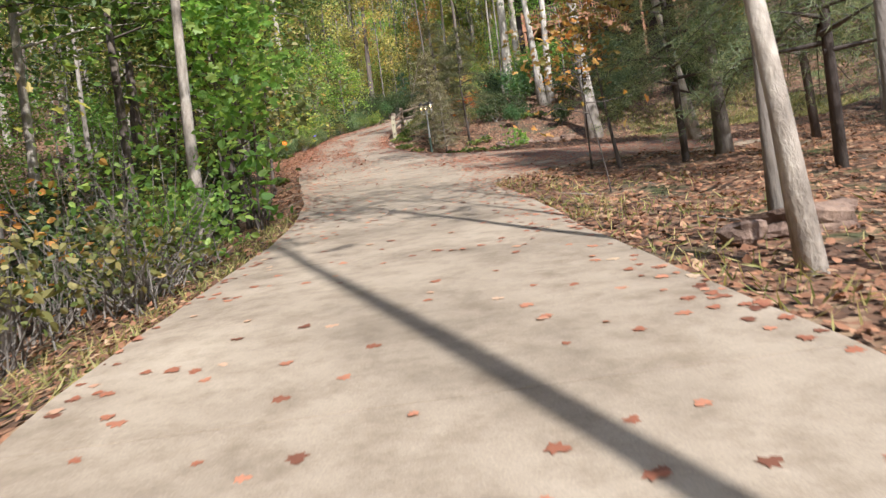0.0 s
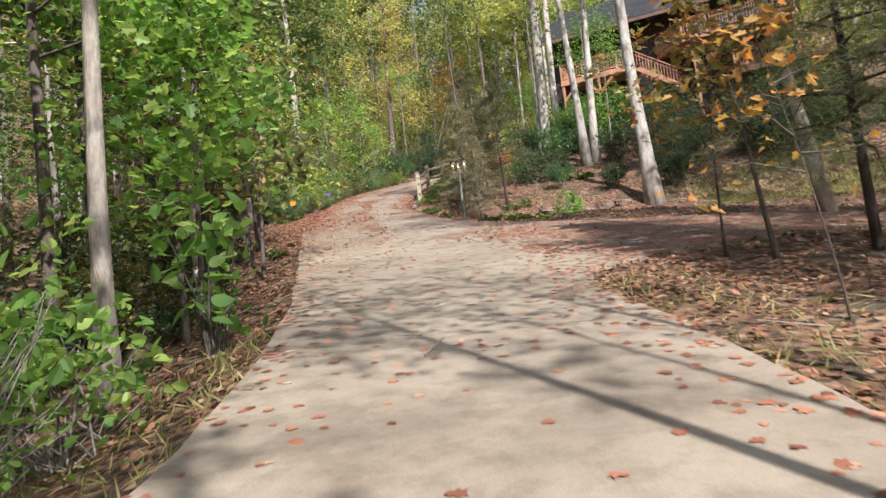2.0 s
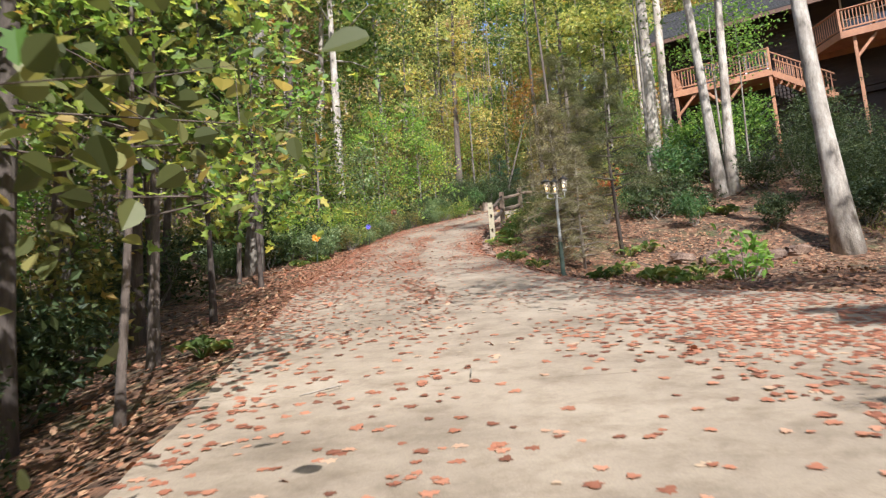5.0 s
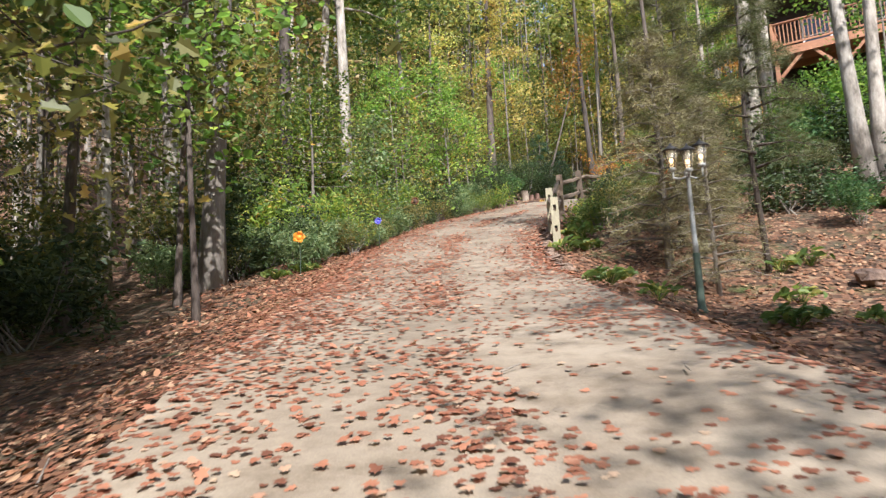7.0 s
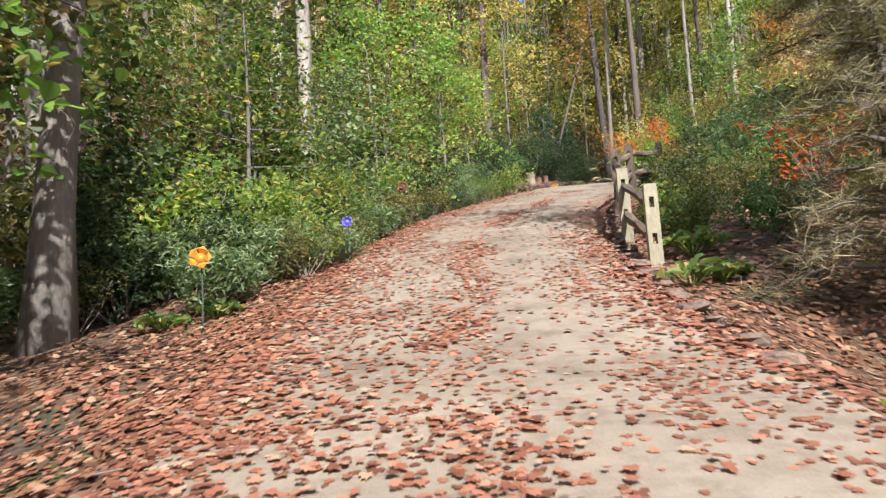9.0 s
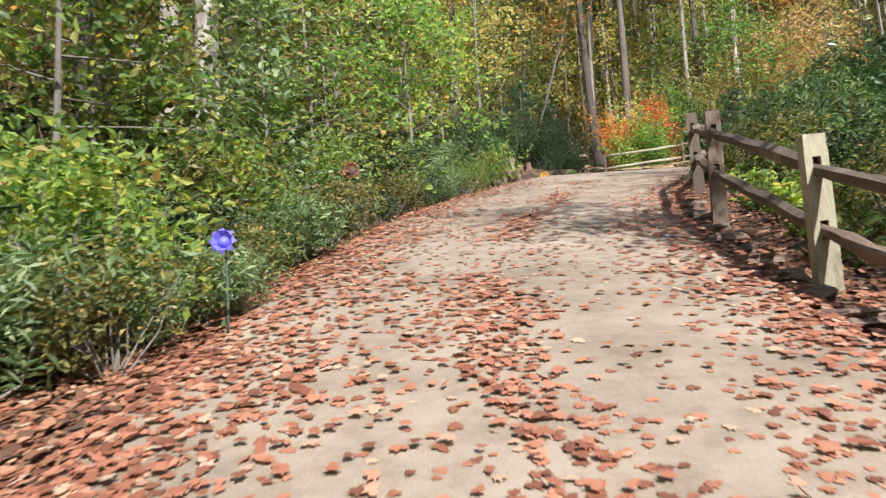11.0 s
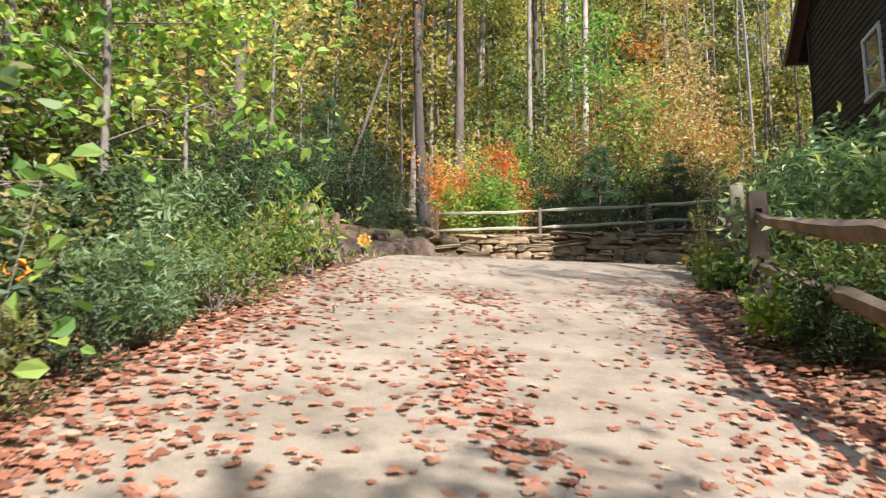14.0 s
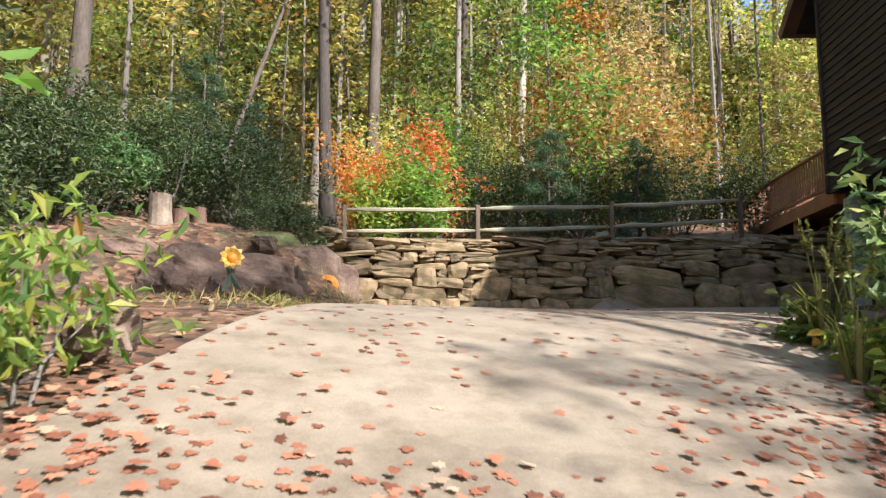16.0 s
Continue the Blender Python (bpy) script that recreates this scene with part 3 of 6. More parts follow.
# Crown made tall and wide so that its shade reaches the drive.
own_tree(6.2, 16.2, 20, 0.13, 9.0, 4.6, "yellowgreen", BARK, 23, "slim grey trunk with crown enlarged to shade the drive", n_limb=20, n_leaf=5200, leaf=0.21)
own_tree(-8.27, 48.6, 20, 0.235, 8.5, 4.2, "green", BARK_WHITE_DAPPLED, 12, "sunlit whitish trunk rising from the thicket", n_leaf=4000, leaf=0.24, lean=(0.012, 0))
own_tree(-9.9, 50.6, 20, 0.22, 8.5, 4.0, "green", BARK_WHITE_DAPPLED, 13, "pale trunk beside a whiter one in the thicket", n_leaf=3500, leaf=0.24, lean=(0.02, 0))
own_tree(0.6, 37.9, 13, 0.055, 6.5, 2.7, "green", BARK_DARK, 32, "thin brown stem with a high crown over the drive", n_leaf=1500, leaf=0.18, lean=(-0.01, 0))
own_tree(-5.8, 27.4, 7.5, 0.055, 2.4, 2.4, "olive", BARK_DARK, 35, "young maple in turning leaf hanging over the bank", n_limb=18, n_leaf=1300, leaf=0.15, wide="lobed", clump=0.42, limb_up=0.3)
own_tree(-7.3, 34.4, 8.5, 0.06, 3.0, 2.7, "fresh", BARK_DARK, 33, "bright young tree hanging over the leafy bank", n_limb=18, n_leaf=1100, leaf=0.17, wide="broad", width=0.75, clump=0.45, limb_up=0.3)
own_tree(-8.7, 36.6, 9.0, 0.07, 2.6, 2.5, "olive", BARK_DARK, 34, "dull olive young tree before a stout grey trunk", n_limb=18, n_leaf=1700, leaf=0.17, wide=True, clump=0.45, limb_up=0.3)
own_tree(-9.0, 38.8, 20, 0.25, 9.5, 4.0, "olive", BARK, 31, "stout mottled grey trunk in the shaded wood", n_leaf=2600, leaf=0.24, lean=(0.01, 0))
# Unseen trees, added only to throw shade onto the drive and its edges.
own_tree(3.0, -3.0, 24, 0.12, 13.0, 3.8, "green", BARK, 95, "unseen hardwood added to shade the drive's left edge", n_limb=18, n_leaf=1500, leaf=0.27)
own_tree(9.0, 8.2, 16, 0.14, 6.0, 4.0, "green", BARK, 91, "unseen hardwood added to shade the turning place", n_limb=16, n_leaf=2400, leaf=0.2)
own_tree(11.5, 13.0, 17, 0.15, 7.0, 4.2, "olive", BARK, 92, "unseen olive hardwood added for shade above the leafy slope", n_limb=16, n_leaf=2600, leaf=0.22)
# Two more trees added for their shade on the forecourt and garden bed.
own_tree(5.3, 48.6, 12, 0.08, 5.5, 2.8, "green", BARK, 93, "slender green tree added to shade the forecourt", n_limb=16, n_leaf=350, leaf=0.18)
own_tree(-6.9, 54.4, 17, 0.13, 7.5, 3.8, "green", BARK, 24, "grey trunk with dense crown added to shade the garden bed", n_leaf=4000, leaf=0.24)
own_tree(-1.2, 69.4, 10, 0.08, 5.5, 1.6, "orange", BARK_DARK, 25, "dark crooked trunk leaning over the garden bank", n_leaf=500, lean=(0.34, 0))
# Unseen tree, added to throw shade onto the left bank and drive.
own_tree(-4.3, 2.6, 14, 0.14, 6.0, 4.0, "olive", BARK, 26, "unseen grey tree with broad crown added to shade the bank", n_leaf=800, leaf=0.22)
own_tree(3.1, 77.0, 22, 0.2, 13, 3.0, "yellowgreen", BARK, 14, "tall thin trunk on the hillside")
own_tree(7.6, 74.5, 22, 0.14, 13, 3.0, "yellowgreen", BARK, 15, "thin hillside trunk with yellowing crown")
own_tree(7.0, 85.0, 22, 0.3, 13, 3.4, "yellowgreen", BARK, 16, "stout grey trunk on the hillside")
own_tree(8.8, 86.0, 22, 0.26, 13, 3.4, "yellowgreen", BARK_PALE, 17, "mottled pale trunk on the hillside")
own_tree(13.3, 82.5, 21, 0.28, 12, 3.6, "yellowgreen", BARK_PALE, 18, "bright pale trunk on the sunny hillside")
own_tree(-4.2, 70.5, 20, 0.27, 12, 3.2, "yellowgreen", BARK_DARK, 19, "dark trunk behind the evergreen shrubs", lean=(0.05, 0))
own_tree(17.5, 80.0, 20, 0.22, 11, 3.2, "yellow", BARK, 20, "grey forked trunk above the house")

# Trees added so that their dense crowns throw shade on the left bank.
for i, (x, y, h) in enumerate([(-6.6, 17.4, 13), (-7.6, 21.2, 14), (-5.4, 21.6, 13), (-6.6, 26.4, 13), (-9.0, 24.2, 15), (-9.8, 32.5, 13), (-10.6, 36.0, 13), (-9.2, 29.0, 13), (-7.4, 13.0, 14)]):
    own_tree(x, y, h, 0.12, 5.0, 2.9, "green", BARK_DARK, 60 + i, "dark trunk with a dense green crown shading the bank", n_limb=18, n_leaf=3000, leaf=0.21)

# kinds for the woods
TALL = [tree_parts(21 + i, 0.13 + 0.03 * i, 9.5 + i, 3.6, 15, 1750, 0.34, c, b, 100 + i, (0.01 * (i - 1), 0.005)) for i, (c, b) in enumerate([("green", BARK), ("yellowgreen", BARK_PALE), ("yellowgreen", BARK_DARK)])]
SLIM = [tree_parts(14 + i, 0.09 + 0.015 * i, 4.5, 2.6, 15, 1500, 0.25, c, b, 200 + i, (0.015 * (1 - i), 0.01)) for i, (c, b) in enumerate([("green", BARK), ("yellowgreen", BARK_PALE), ("green", BARK_DARK)])]
LOW = [tree_parts(5.5 + i * 0.8, 0.05, 0.9, 2.0, 16, 1700, 0.17, c, BARK, 300 + i, clump=0.5) for i, c in enumerate(["green", "yellowgreen", "fresh"])]
COLOURS = ["green", "yellowgreen", "yellow", "orange", "fresh", "dark", "olive", "tan"]
ALL = {}
for key, kinds in (("tall", TALL), ("slim", SLIM), ("low", LOW)):
    ALL[key] = [{c: recolour(k, c) for c in COLOURS} for k in kinds]
NAMES = {"tall": "tall woodland tree with a bare trunk", "slim": "slender young woodland tree", "low": "bushy understory sapling"}
HUE = {"green": "green", "yellowgreen": "yellow-green", "yellow": "autumn yellow", "orange": "orange autumn", "fresh": "fresh green", "dark": "dark evergreen", "olive": "dull olive green", "tan": "fading tan brown"}


def clear_of_place(x, y, gap):
    if y < 66 and float(left_edge(y)) - gap < x < float(right_edge(y)) + gap:
        return False
    if 3 < x < 24 and 45 < y < 66:
        return False
    if -3 < x < 24 and 62 < y < 68.5:
        return False
    # Boxes left empty to open the camera's view; the last lets sun through.
    if 0 < x < 15 and 12 < y < 48:
        return False
    if 1.2 < x < 7.5 and 68 < y < 73.5:
        return False
    if -9.8 < x < -4 and 40 < y < 50:
        return False
    if -13 < x < -4 and 28 < y < 40:
        return False
    return True


def wood(key, count, x0, x1, y0, y1, mixture, seed, gap, group, smin=0.8, smax=1.25):
    g = np.random.default_rng(seed)
    names, weights = zip(*mixture)
    placed = []
    tries = 0
    least = {"tall": 2.2, "slim": 1.5, "low": 1.3}[key]
    while len(placed) < count and tries < count * 40:
        tries += 1
        x, y = g.uniform(x0, x1), g.uniform(y0, y1)
        if not clear_of_place(x, y, gap) or any((x - a) ** 2 + (y - b) ** 2 < least ** 2 for a, b in placed):
            continue
        placed.append((x, y))
        c = str(g.choice(names, p=np.array(weights) / sum(weights)))
        kind = ALL[key][int(g.integers(0, 3))][c]
        turn, size = g.uniform(0, 6.28), g.uniform(smin, smax)
        if key == "tall" and 1 < x < 3 and 73 < y < 76:  # no tall tree here, so the camera's view past the fence stays clear
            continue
        plant("tree" if key != "low" else "sapling", kind, x, y, HUE[c] + " " + NAMES[key], "tree", group, turn, size, 0.1)


NORTH = [("green", 1.8), ("yellowgreen", 2.9), ("yellow", 0.9), ("orange", 0.8), ("fresh", 1.2), ("olive", 1.5), ("tan", 1.2)]
WEST = [("green", 3), ("yellowgreen", 0.8), ("fresh", 1.0), ("dark", 0.8), ("orange", 0.3), ("olive", 2.2), ("tan", 0.8)]
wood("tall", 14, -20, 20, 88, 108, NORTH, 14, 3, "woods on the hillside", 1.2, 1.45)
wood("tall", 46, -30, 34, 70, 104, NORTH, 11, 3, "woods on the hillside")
wood("slim", 60, -28, 34, 69, 100, NORTH, 12, 3, "woods on the hillside")
wood("low", 110, -24, 32, 69.5, 98, NORTH, 13, 2, "woods on the hillside", 0.9, 1.6)
# Extra trees put in to shade the left bank, mostly behind the start.
wood("slim", 16, -15, -5.0, -14, 9, WEST, 24, 2.4, "woods beside the drive")
wood("tall", 8, -18, -6.0, -16, 8, WEST, 25, 3.0, "woods beside the drive")
wood("tall", 34, -34, -6, 0, 72, WEST, 21, 3.0, "woods beside the drive")
wood("slim", 44, -26, -4.5, 4, 70, WEST, 22, 1.6, "woods beside the drive")
wood("low", 24, -18, -5.5, 30, 68, WEST, 23, 1.5, "woods beside the drive", 0.7, 1.1)
wood("tall", 14, 15, 40, 6, 48, WEST, 31, 4, "woods across the slope")
wood("slim", 16, 15, 34, 8, 46, WEST, 32, 3, "woods across the slope")
wood("low", 12, 8, 30, 10, 44, WEST, 33, 3, "woods across the slope", 0.7, 1.1)
wood("tall", 10, -26, 26, -34, -12, WEST, 41, 4, "woods behind the start")


# ---- shrubs ----
def shrub_meshes(size, n_leaf, leaf, colour, seed, width=0.5, wide=False, stems=9, up=0.4, lumps=9, droop=0.1, stem_mat=None):
    """Stems from one root and a crown of leaves with an uneven outline."""
    g = np.random.default_rng(seed)
    st = Shape()
    cs = []
    for i in range(lumps):
        w = g.uniform(0, 6.28)
        rr = math.sqrt(g.uniform(0, 1)) * 0.75
        cs.append((math.cos(w) * rr * size[0] / 2, math.sin(w) * rr * size[1] / 2, g.uniform(0.25, 0.85) * size[2] * (1.1 - 0.45 * rr)))
    for i in range(stems):
        c = Vector(cs[i % lumps])
        root = 0.06 if stems < 20 else 0.13 * size[0]
        a = Vector((g.normal() * root, g.normal() * root, -0.1))
        m = a.lerp(c, 0.5) + Vector(g.normal(size=3) * 0.08)
        st.tube([a, m, c * (1.08 if stems < 25 else g.uniform(1.0, 1.4))], [0.018, 0.012, 0.005] if stems < 25 else [0.012, 0.008, 0.003], 5, cap=False)
    cs = np.array(cs)
    pos = cs[g.integers(0, lumps, n_leaf)]
    d = g.normal(size=(n_leaf, 3))
    d /= np.linalg.norm(d, axis=1)[:, None]
    reach = np.where(g.uniform(size=(n_leaf, 1)) < 0.12, 1.35, 1.0)
    pos = pos + d * np.array(size) * 0.25 * reach * g.uniform(0.2, 1.0, (n_leaf, 1)) ** 0.5
    # shoots that stand out of the crown
    k = int(n_leaf * 0.22)
    root = cs[g.integers(0, lumps, 26)]
    aim = g.normal(size=(26, 3)) * np.array([0.8, 0.8, 0.35]) + np.array([0, 0, 0.75])
    aim /= np.linalg.norm(aim, axis=1)[:, None]
    long = g.uniform(0.3, 0.62, 26)
    pick = g.integers(0, 26, k)
    pos[:k] = root[pick] + aim[pick] * np.array(size) * (long[pick] * g.uniform(0.35, 1.0, k))[:, None] + g.normal(size=(k, 3)) * leaf * 0.35
    pos[:, 2] = np.abs(pos[:, 2]) + 0.02
    return st.mesh("woody_base", stem_mat or BARK, True), Shape().leaves(pos, leaf, width, droop, up, wide=wide, gen=g).mesh("foliage", LEAF[colour])


def shrub(meshes, x, y, label, category="shrub", group="", turn=0.0, scale=1.0, name="shrub", z=None):
    at = Matrix.LocRotScale((x, y, zg(x, y) if z is None else z), Euler((0, 0, turn)), (scale, scale, scale))
    ob = thing(name, label, category, group, at=at)
    for nm, me in zip(("woody_base", "foliage"), meshes):
        part(nm, me, None, ob)
    return ob


EVERGREEN = [shrub_meshes((1.8, 1.8, 1.6), 1800, 0.115, "dark", 400 + i) for i in range(2)]
RHODO = [shrub_meshes((2.2, 2.2, 1.9), 1500, 0.17, "rhodo", 410 + i, 0.34, up=0.45) for i in range(2)] + [shrub_meshes((2.0, 2.0, 1.9), 1300, 0.19, "laurel", 412 + i, 0.3, up=0.3, lumps=14) for i in range(2)]
WILD = [shrub_meshes((1.9, 1.9, 1.7), 1300, 0.115, c, 420 + i, lumps=13, stems=16) for i, c in enumerate(["olive", "green", "mixed"])]
FEATHERY = [shrub_meshes((1.8, 1.8, 1.3), 2200, 0.16, "sage", 430, 0.16, up=0.3)]
BIG_EVERGREEN = [shrub_meshes((3.0, 3.0, 2.7), 3400, 0.12, "dark", 404 + i, 0.42, lumps=16, stems=14) for i in range(3)]
g_ = np.random.default_rng(5)


def evergreen(i, x, y, label, group, turn, scale):
    """A dark evergreen shrub; the larger ones have more leaves, not larger leaves."""
    if scale > 1.15:
        return shrub(BIG_EVERGREEN[i % 3], x, y, label, group=group, turn=turn, scale=scale / 1.67)
    return shrub(EVERGREEN[i % 2], x, y, label, group=group, turn=turn, scale=scale)


# thicket along the drive's left
for y in np.arange(39.5, 55, 1.15):
    for row in range(3):
        x = float(left_edge(y)) - 1.15 - row * 1.7 - g_.uniform(0, 0.6) - (1.6 if y < 40 else 0)
        k = int(g_.integers(0, 4))
        src, lab = [(WILD[0], "tangled green wild shrub beside the drive"), (WILD[2], "yellow-green leafy shrub beside the drive"), (EVERGREEN[0], "dark evergreen shrub beside the drive"), (FEATHERY[0], "feathery pale green shrub beside the drive")][k]
        shrub(src, x, y + g_.uniform(-0.5, 0.5), lab, group="thicket beside the drive", turn=g_.uniform(0, 6.28), scale=g_.uniform(0.6, 1.0) + 0.35 * row)
for i, (x, y, k) in enumerate([(-7.3, 39.6, 0), (-7.0, 40.5, 0), (-6.8, 41.6, 1), (-7.2, 42.4, 0), (-6.9, 43.4, 2), (-6.7, 44.6, 1), (-6.8, 45.8, 0), (-6.2, 48.2, 1), (-5.9, 49.6, 2), (-5.4, 51.4, 0), (-5.0, 52.8, 0), (-4.7, 54.0, 0)]):
    shrub([FEATHERY[0], WILD[2], EVERGREEN[1]][k], x, y, ["feathery pale green shrub at the leafy verge", "yellow-green shrub at the leafy verge", "dark evergreen shrub at the leafy verge"][k], group="thicket beside the drive", turn=i * 1.7, scale=0.75 + 0.1 * (i % 3))
for i, (x, y) in enumerate([(0.3, 40.6), (0.9, 42.2), (0.6, 43.8), (1.6, 45.0), (1.2, 46.4), (2.6, 46.4), (0.9, 47.6), (2.4, 51.2), (1.9, 50.0), (3.4, 50.6), (1.0, 49.2), (0.7, 50.2), (1.6, 48.4), (3.2, 43.6), (2.4, 41.6)]):
    shrub((RHODO[:2] + WILD)[i % 4], x, y, "low leafy shrub behind the rail fence", group="planting behind the fence", turn=i * 1.3, scale=0.45 + 0.08 * (i % 4))
for y in np.arange(40.9, 54.2, 0.7):
    k = int(g_.integers(0, 5))
    src, lab = [(WILD[0], "low tangled olive shrub at the edge of the leaf drift"), (WILD[0], "low olive shrub at the edge of the leaf drift"), (FEATHERY[0], "low feathery shrub at the edge of the leaf drift"), (WILD[1], "low green shrub at the edge of the leaf drift"), (EVERGREEN[1], "low dark evergreen at the edge of the leaf drift")][k]
    if y > 53.4:
        continue
    shrub(src, float(left_edge(y)) - 0.3 - g_.uniform(0, 0.35), y + g_.uniform(-0.2, 0.2), lab, group="thicket beside the drive", turn=g_.uniform(0, 6.28), scale=g_.uniform(0.4, 0.7))
DECK_BUSH = shrub_meshes((2.6, 2.6, 3.6), 2300, 0.13, "fresh", 424, 0.6, True, stems=12, lumps=18)
own_tree(8.9, 46.6, 7.6, 0.05, 4.2, 1.7, "fresh", BARK, 546, "slim light green tree before the timber deck", n_limb=16, n_leaf=700, leaf=0.14, wide=True, clump=0.35, limb_up=0.3)
shrub(DECK_BUSH, 8.2, 48.2, "bright green leafy shrub before the deck")
shrub(DECK_BUSH, 9.6, 49.4, "bright green leafy shrub below the deck posts", turn=2.0, scale=1.05)
shrub(DECK_BUSH, 7.2, 49.6, "tall green leafy shrub beside the deck", turn=4.0, scale=0.9)
# Dark evergreen leaves chosen to put the wood's deep shade into colour.
for i in range(6):
    x, y = g_.uniform(-13, -9.4), g_.uniform(30, 37.5)
    shrub((EVERGREEN * 2)[i % 4], x, y, "shaded woodland shrub above the leaf litter", group="shaded shrubs", turn=i * 1.9, scale=g_.uniform(0.8, 1.4))
own_tree(8.0, 46.6, 10.5, 0.06, 4.5, 2.2, "fresh", BARK, 530, "light green sapling before the timber deck", n_limb=18, n_leaf=2200, leaf=0.15)
# evergreen bed behind the boulders
for i, (x, y, s) in enumerate([(-6.6, 59.8, 1.5), (-5.0, 60.8, 1.5), (-8.2, 61.5, 1.7), (-6.4, 63.0, 1.8), (-4.2, 63.8, 1.5), (-9.5, 64.5, 2.0), (-7.2, 66.5, 2.0), (-3.0, 66.8, 1.5), (-1.3, 68.4, 1.3), (0.4, 69.0, 1.0), (1.4, 69.2, 0.8), (-0.5, 70.0, 1.1)]):
    evergreen(i, x, y, "dense evergreen shrub in the garden bed", "evergreen garden bed", i * 1.3, s)
for i, (x, y, s) in enumerate([(-0.7, 66.8, 1.5), (-2.2, 66.2, 1.6), (-3.7, 65.3, 1.5), (0.05, 65.6, 0.6), (-0.5, 65.3, 0.55), (0.6, 66.4, 0.6), (-5.4, 64.4, 1.4), (0.2, 67.4, 1.3), (-0.7, 64.3, 0.42), (0.25, 64.5, 0.4), (-3.8, 63.7, 0.6), (-4.6, 62.4, 0.6)]):
    evergreen(i, x, y, "dense evergreen shrub in the garden bed", "evergreen garden bed", i * 2.1, s)
for i, (x, y, s) in enumerate([(0.0, 43.3, 0.6), (0.25, 44.8, 0.65), (0.6, 46.2, 0.65), (0.9, 47.5, 0.7), (1.5, 49.4, 0.75), (-0.35, 41.8, 0.55), (1.6, 51.0, 0.65), (0.4, 49.9, 0.4)]):
    shrub([WILD[0], EVERGREEN[0], WILD[1]][i % 3], x, y, "leafy garden shrub behind the rail fence", group="planting behind the fence", turn=i * 1.9, scale=s)
for i, (x, y, s) in enumerate([(-3.3, 65.2, 0.85), (-5.6, 62.6, 0.95), (-4.6, 66.4, 1.1), (-7.0, 64.4, 1.1), (-2.2, 67.6, 1.0)]):
    shrub(RHODO[i % 4], x, y, "broad-leaved green shrub in the garden bed", group="evergreen garden bed", turn=i * 1.7, scale=s)
# laurels under the house
for i in range(26):
    x, y = g_.uniform(9.5, 19), g_.uniform(38, 50)
    evergreen(i, x, y, "dark evergreen laurel below the house", "laurels below the house", i * 0.9, g_.uniform(1.0, 1.9))
for i, (x, y, s) in enumerate([(5.2, 41.5, 0.9), (4.2, 45.0, 1.0), (5.8, 46.0, 1.2), (3.2, 47.5, 0.9), (7.6, 47.5, 1.3), (8.5, 44.0, 1.1), (4.8, 39.6, 0.6), (9.0, 49.8, 1.4), (4.6, 49.5, 1.2)]):
    shrub((EVERGREEN + RHODO)[i % 4], x, y, "glossy evergreen shrub on the garden slope", group="garden slope shrubs", turn=i * 0.7, scale=s)
for i, (x, y, s) in enumerate([(2.8, 53.0, 0.82), (3.5, 53.9, 1.05), (4.6, 53.7, 1.15), (3.7, 52.0, 1.0), (5.5, 55.8, 1.1), (2.7, 50.4, 0.8), (5.6, 53.2, 1.2), (2.3, 49.2, 0.7)]):
    shrub(RHODO[2 + i % 2], x, y, "glossy rhododendron in sunlit green behind the rail fence", group="rhododendrons by the fence", turn=i * 1.1, scale=s)
shrub(EVERGREEN[0], 3.9, 41.2, "rounded evergreen shrub before a pale trunk", scale=1.1)
shrub(EVERGREEN[1], 6.9, 38.6, "upright evergreen shrub beside a twin trunk", scale=0.8)
shrub(shrub_meshes((1.1, 1.1, 1.2), 130, 0.2, "fresh", 460, 0.45, True, stems=12), 3.6, 30.8, "sparse green seedling bush in leaf litter")
shrub(shrub_meshes((1.7, 1.7, 2.2), 420, 0.17, "red", 461), 2.5, 44.4, "red and orange autumn bush on the garden slope", scale=1.0)
shrub(shrub_meshes((1.9, 1.9, 2.2), 700, 0.15, "yellowgreen", 462), 2.9, 45.2, "yellow-green bush below an autumn red one", scale=1.0)
# hillside colour
for i, (x, y, c, s, lab) in enumerate([(2.9, 70.3, "orange", 1.5, "orange red autumn shrub"), (4.6, 69.0, "red", 1.9, "bright red slender sumac"), (3.8, 68.5, "fresh", 1.1, "bright green shrub"), (3.1, 68.8, "mixed", 0.95, "yellow and green autumn shrub"), (3.5, 71.6, "red", 1.3, "scarlet autumn shrub"), (4.2, 72.0, "yellowgreen", 1.8, "yellow-green autumn shrub"), (11.0, 69.2, "rust", 2.1, "rusty autumn shrub"), (12.7, 69.4, "rust", 2.0, "rusty brown autumn shrub"), (8.6, 70.2, "rust", 2.1, "brown and olive autumn shrub"), (10.2, 71.8, "orange", 1.6, "golden orange autumn shrub"), (6.0, 72.2, "fresh", 1.9, "tall bright green shrub"), (7.8, 73.4, "yellowgreen", 2.0, "tall yellow-green shrub"), (5.2, 70.6, "mixed", 1.3, "yellowing green shrub"), (9.6, 74.6, "fresh", 2.1, "large sunlit green shrub")]):
    me = shrub_meshes((1.0, 1.0, 2.2) if "slender" in lab else (1.7, 1.7, 2.2), 1000 if c == "red" else 2000, 0.15 / s, c, 440 + i, lumps=14)
    shrub(me, x, y, lab + " behind the rail fence", group="autumn shrubs", scale=s)
for i, (x, y, s) in enumerate([(7.0, 69.0, 1.5), (8.6, 68.4, 1.6), (10.0, 68.0, 1.4), (11.6, 67.8, 1.5), (13.4, 67.0, 1.5), (6.2, 70.4, 1.6), (9.4, 70.5, 1.8)]):
    evergreen(i, x, y, "dark green shrub behind the rail fence", "shrubs behind the fence", i, s)


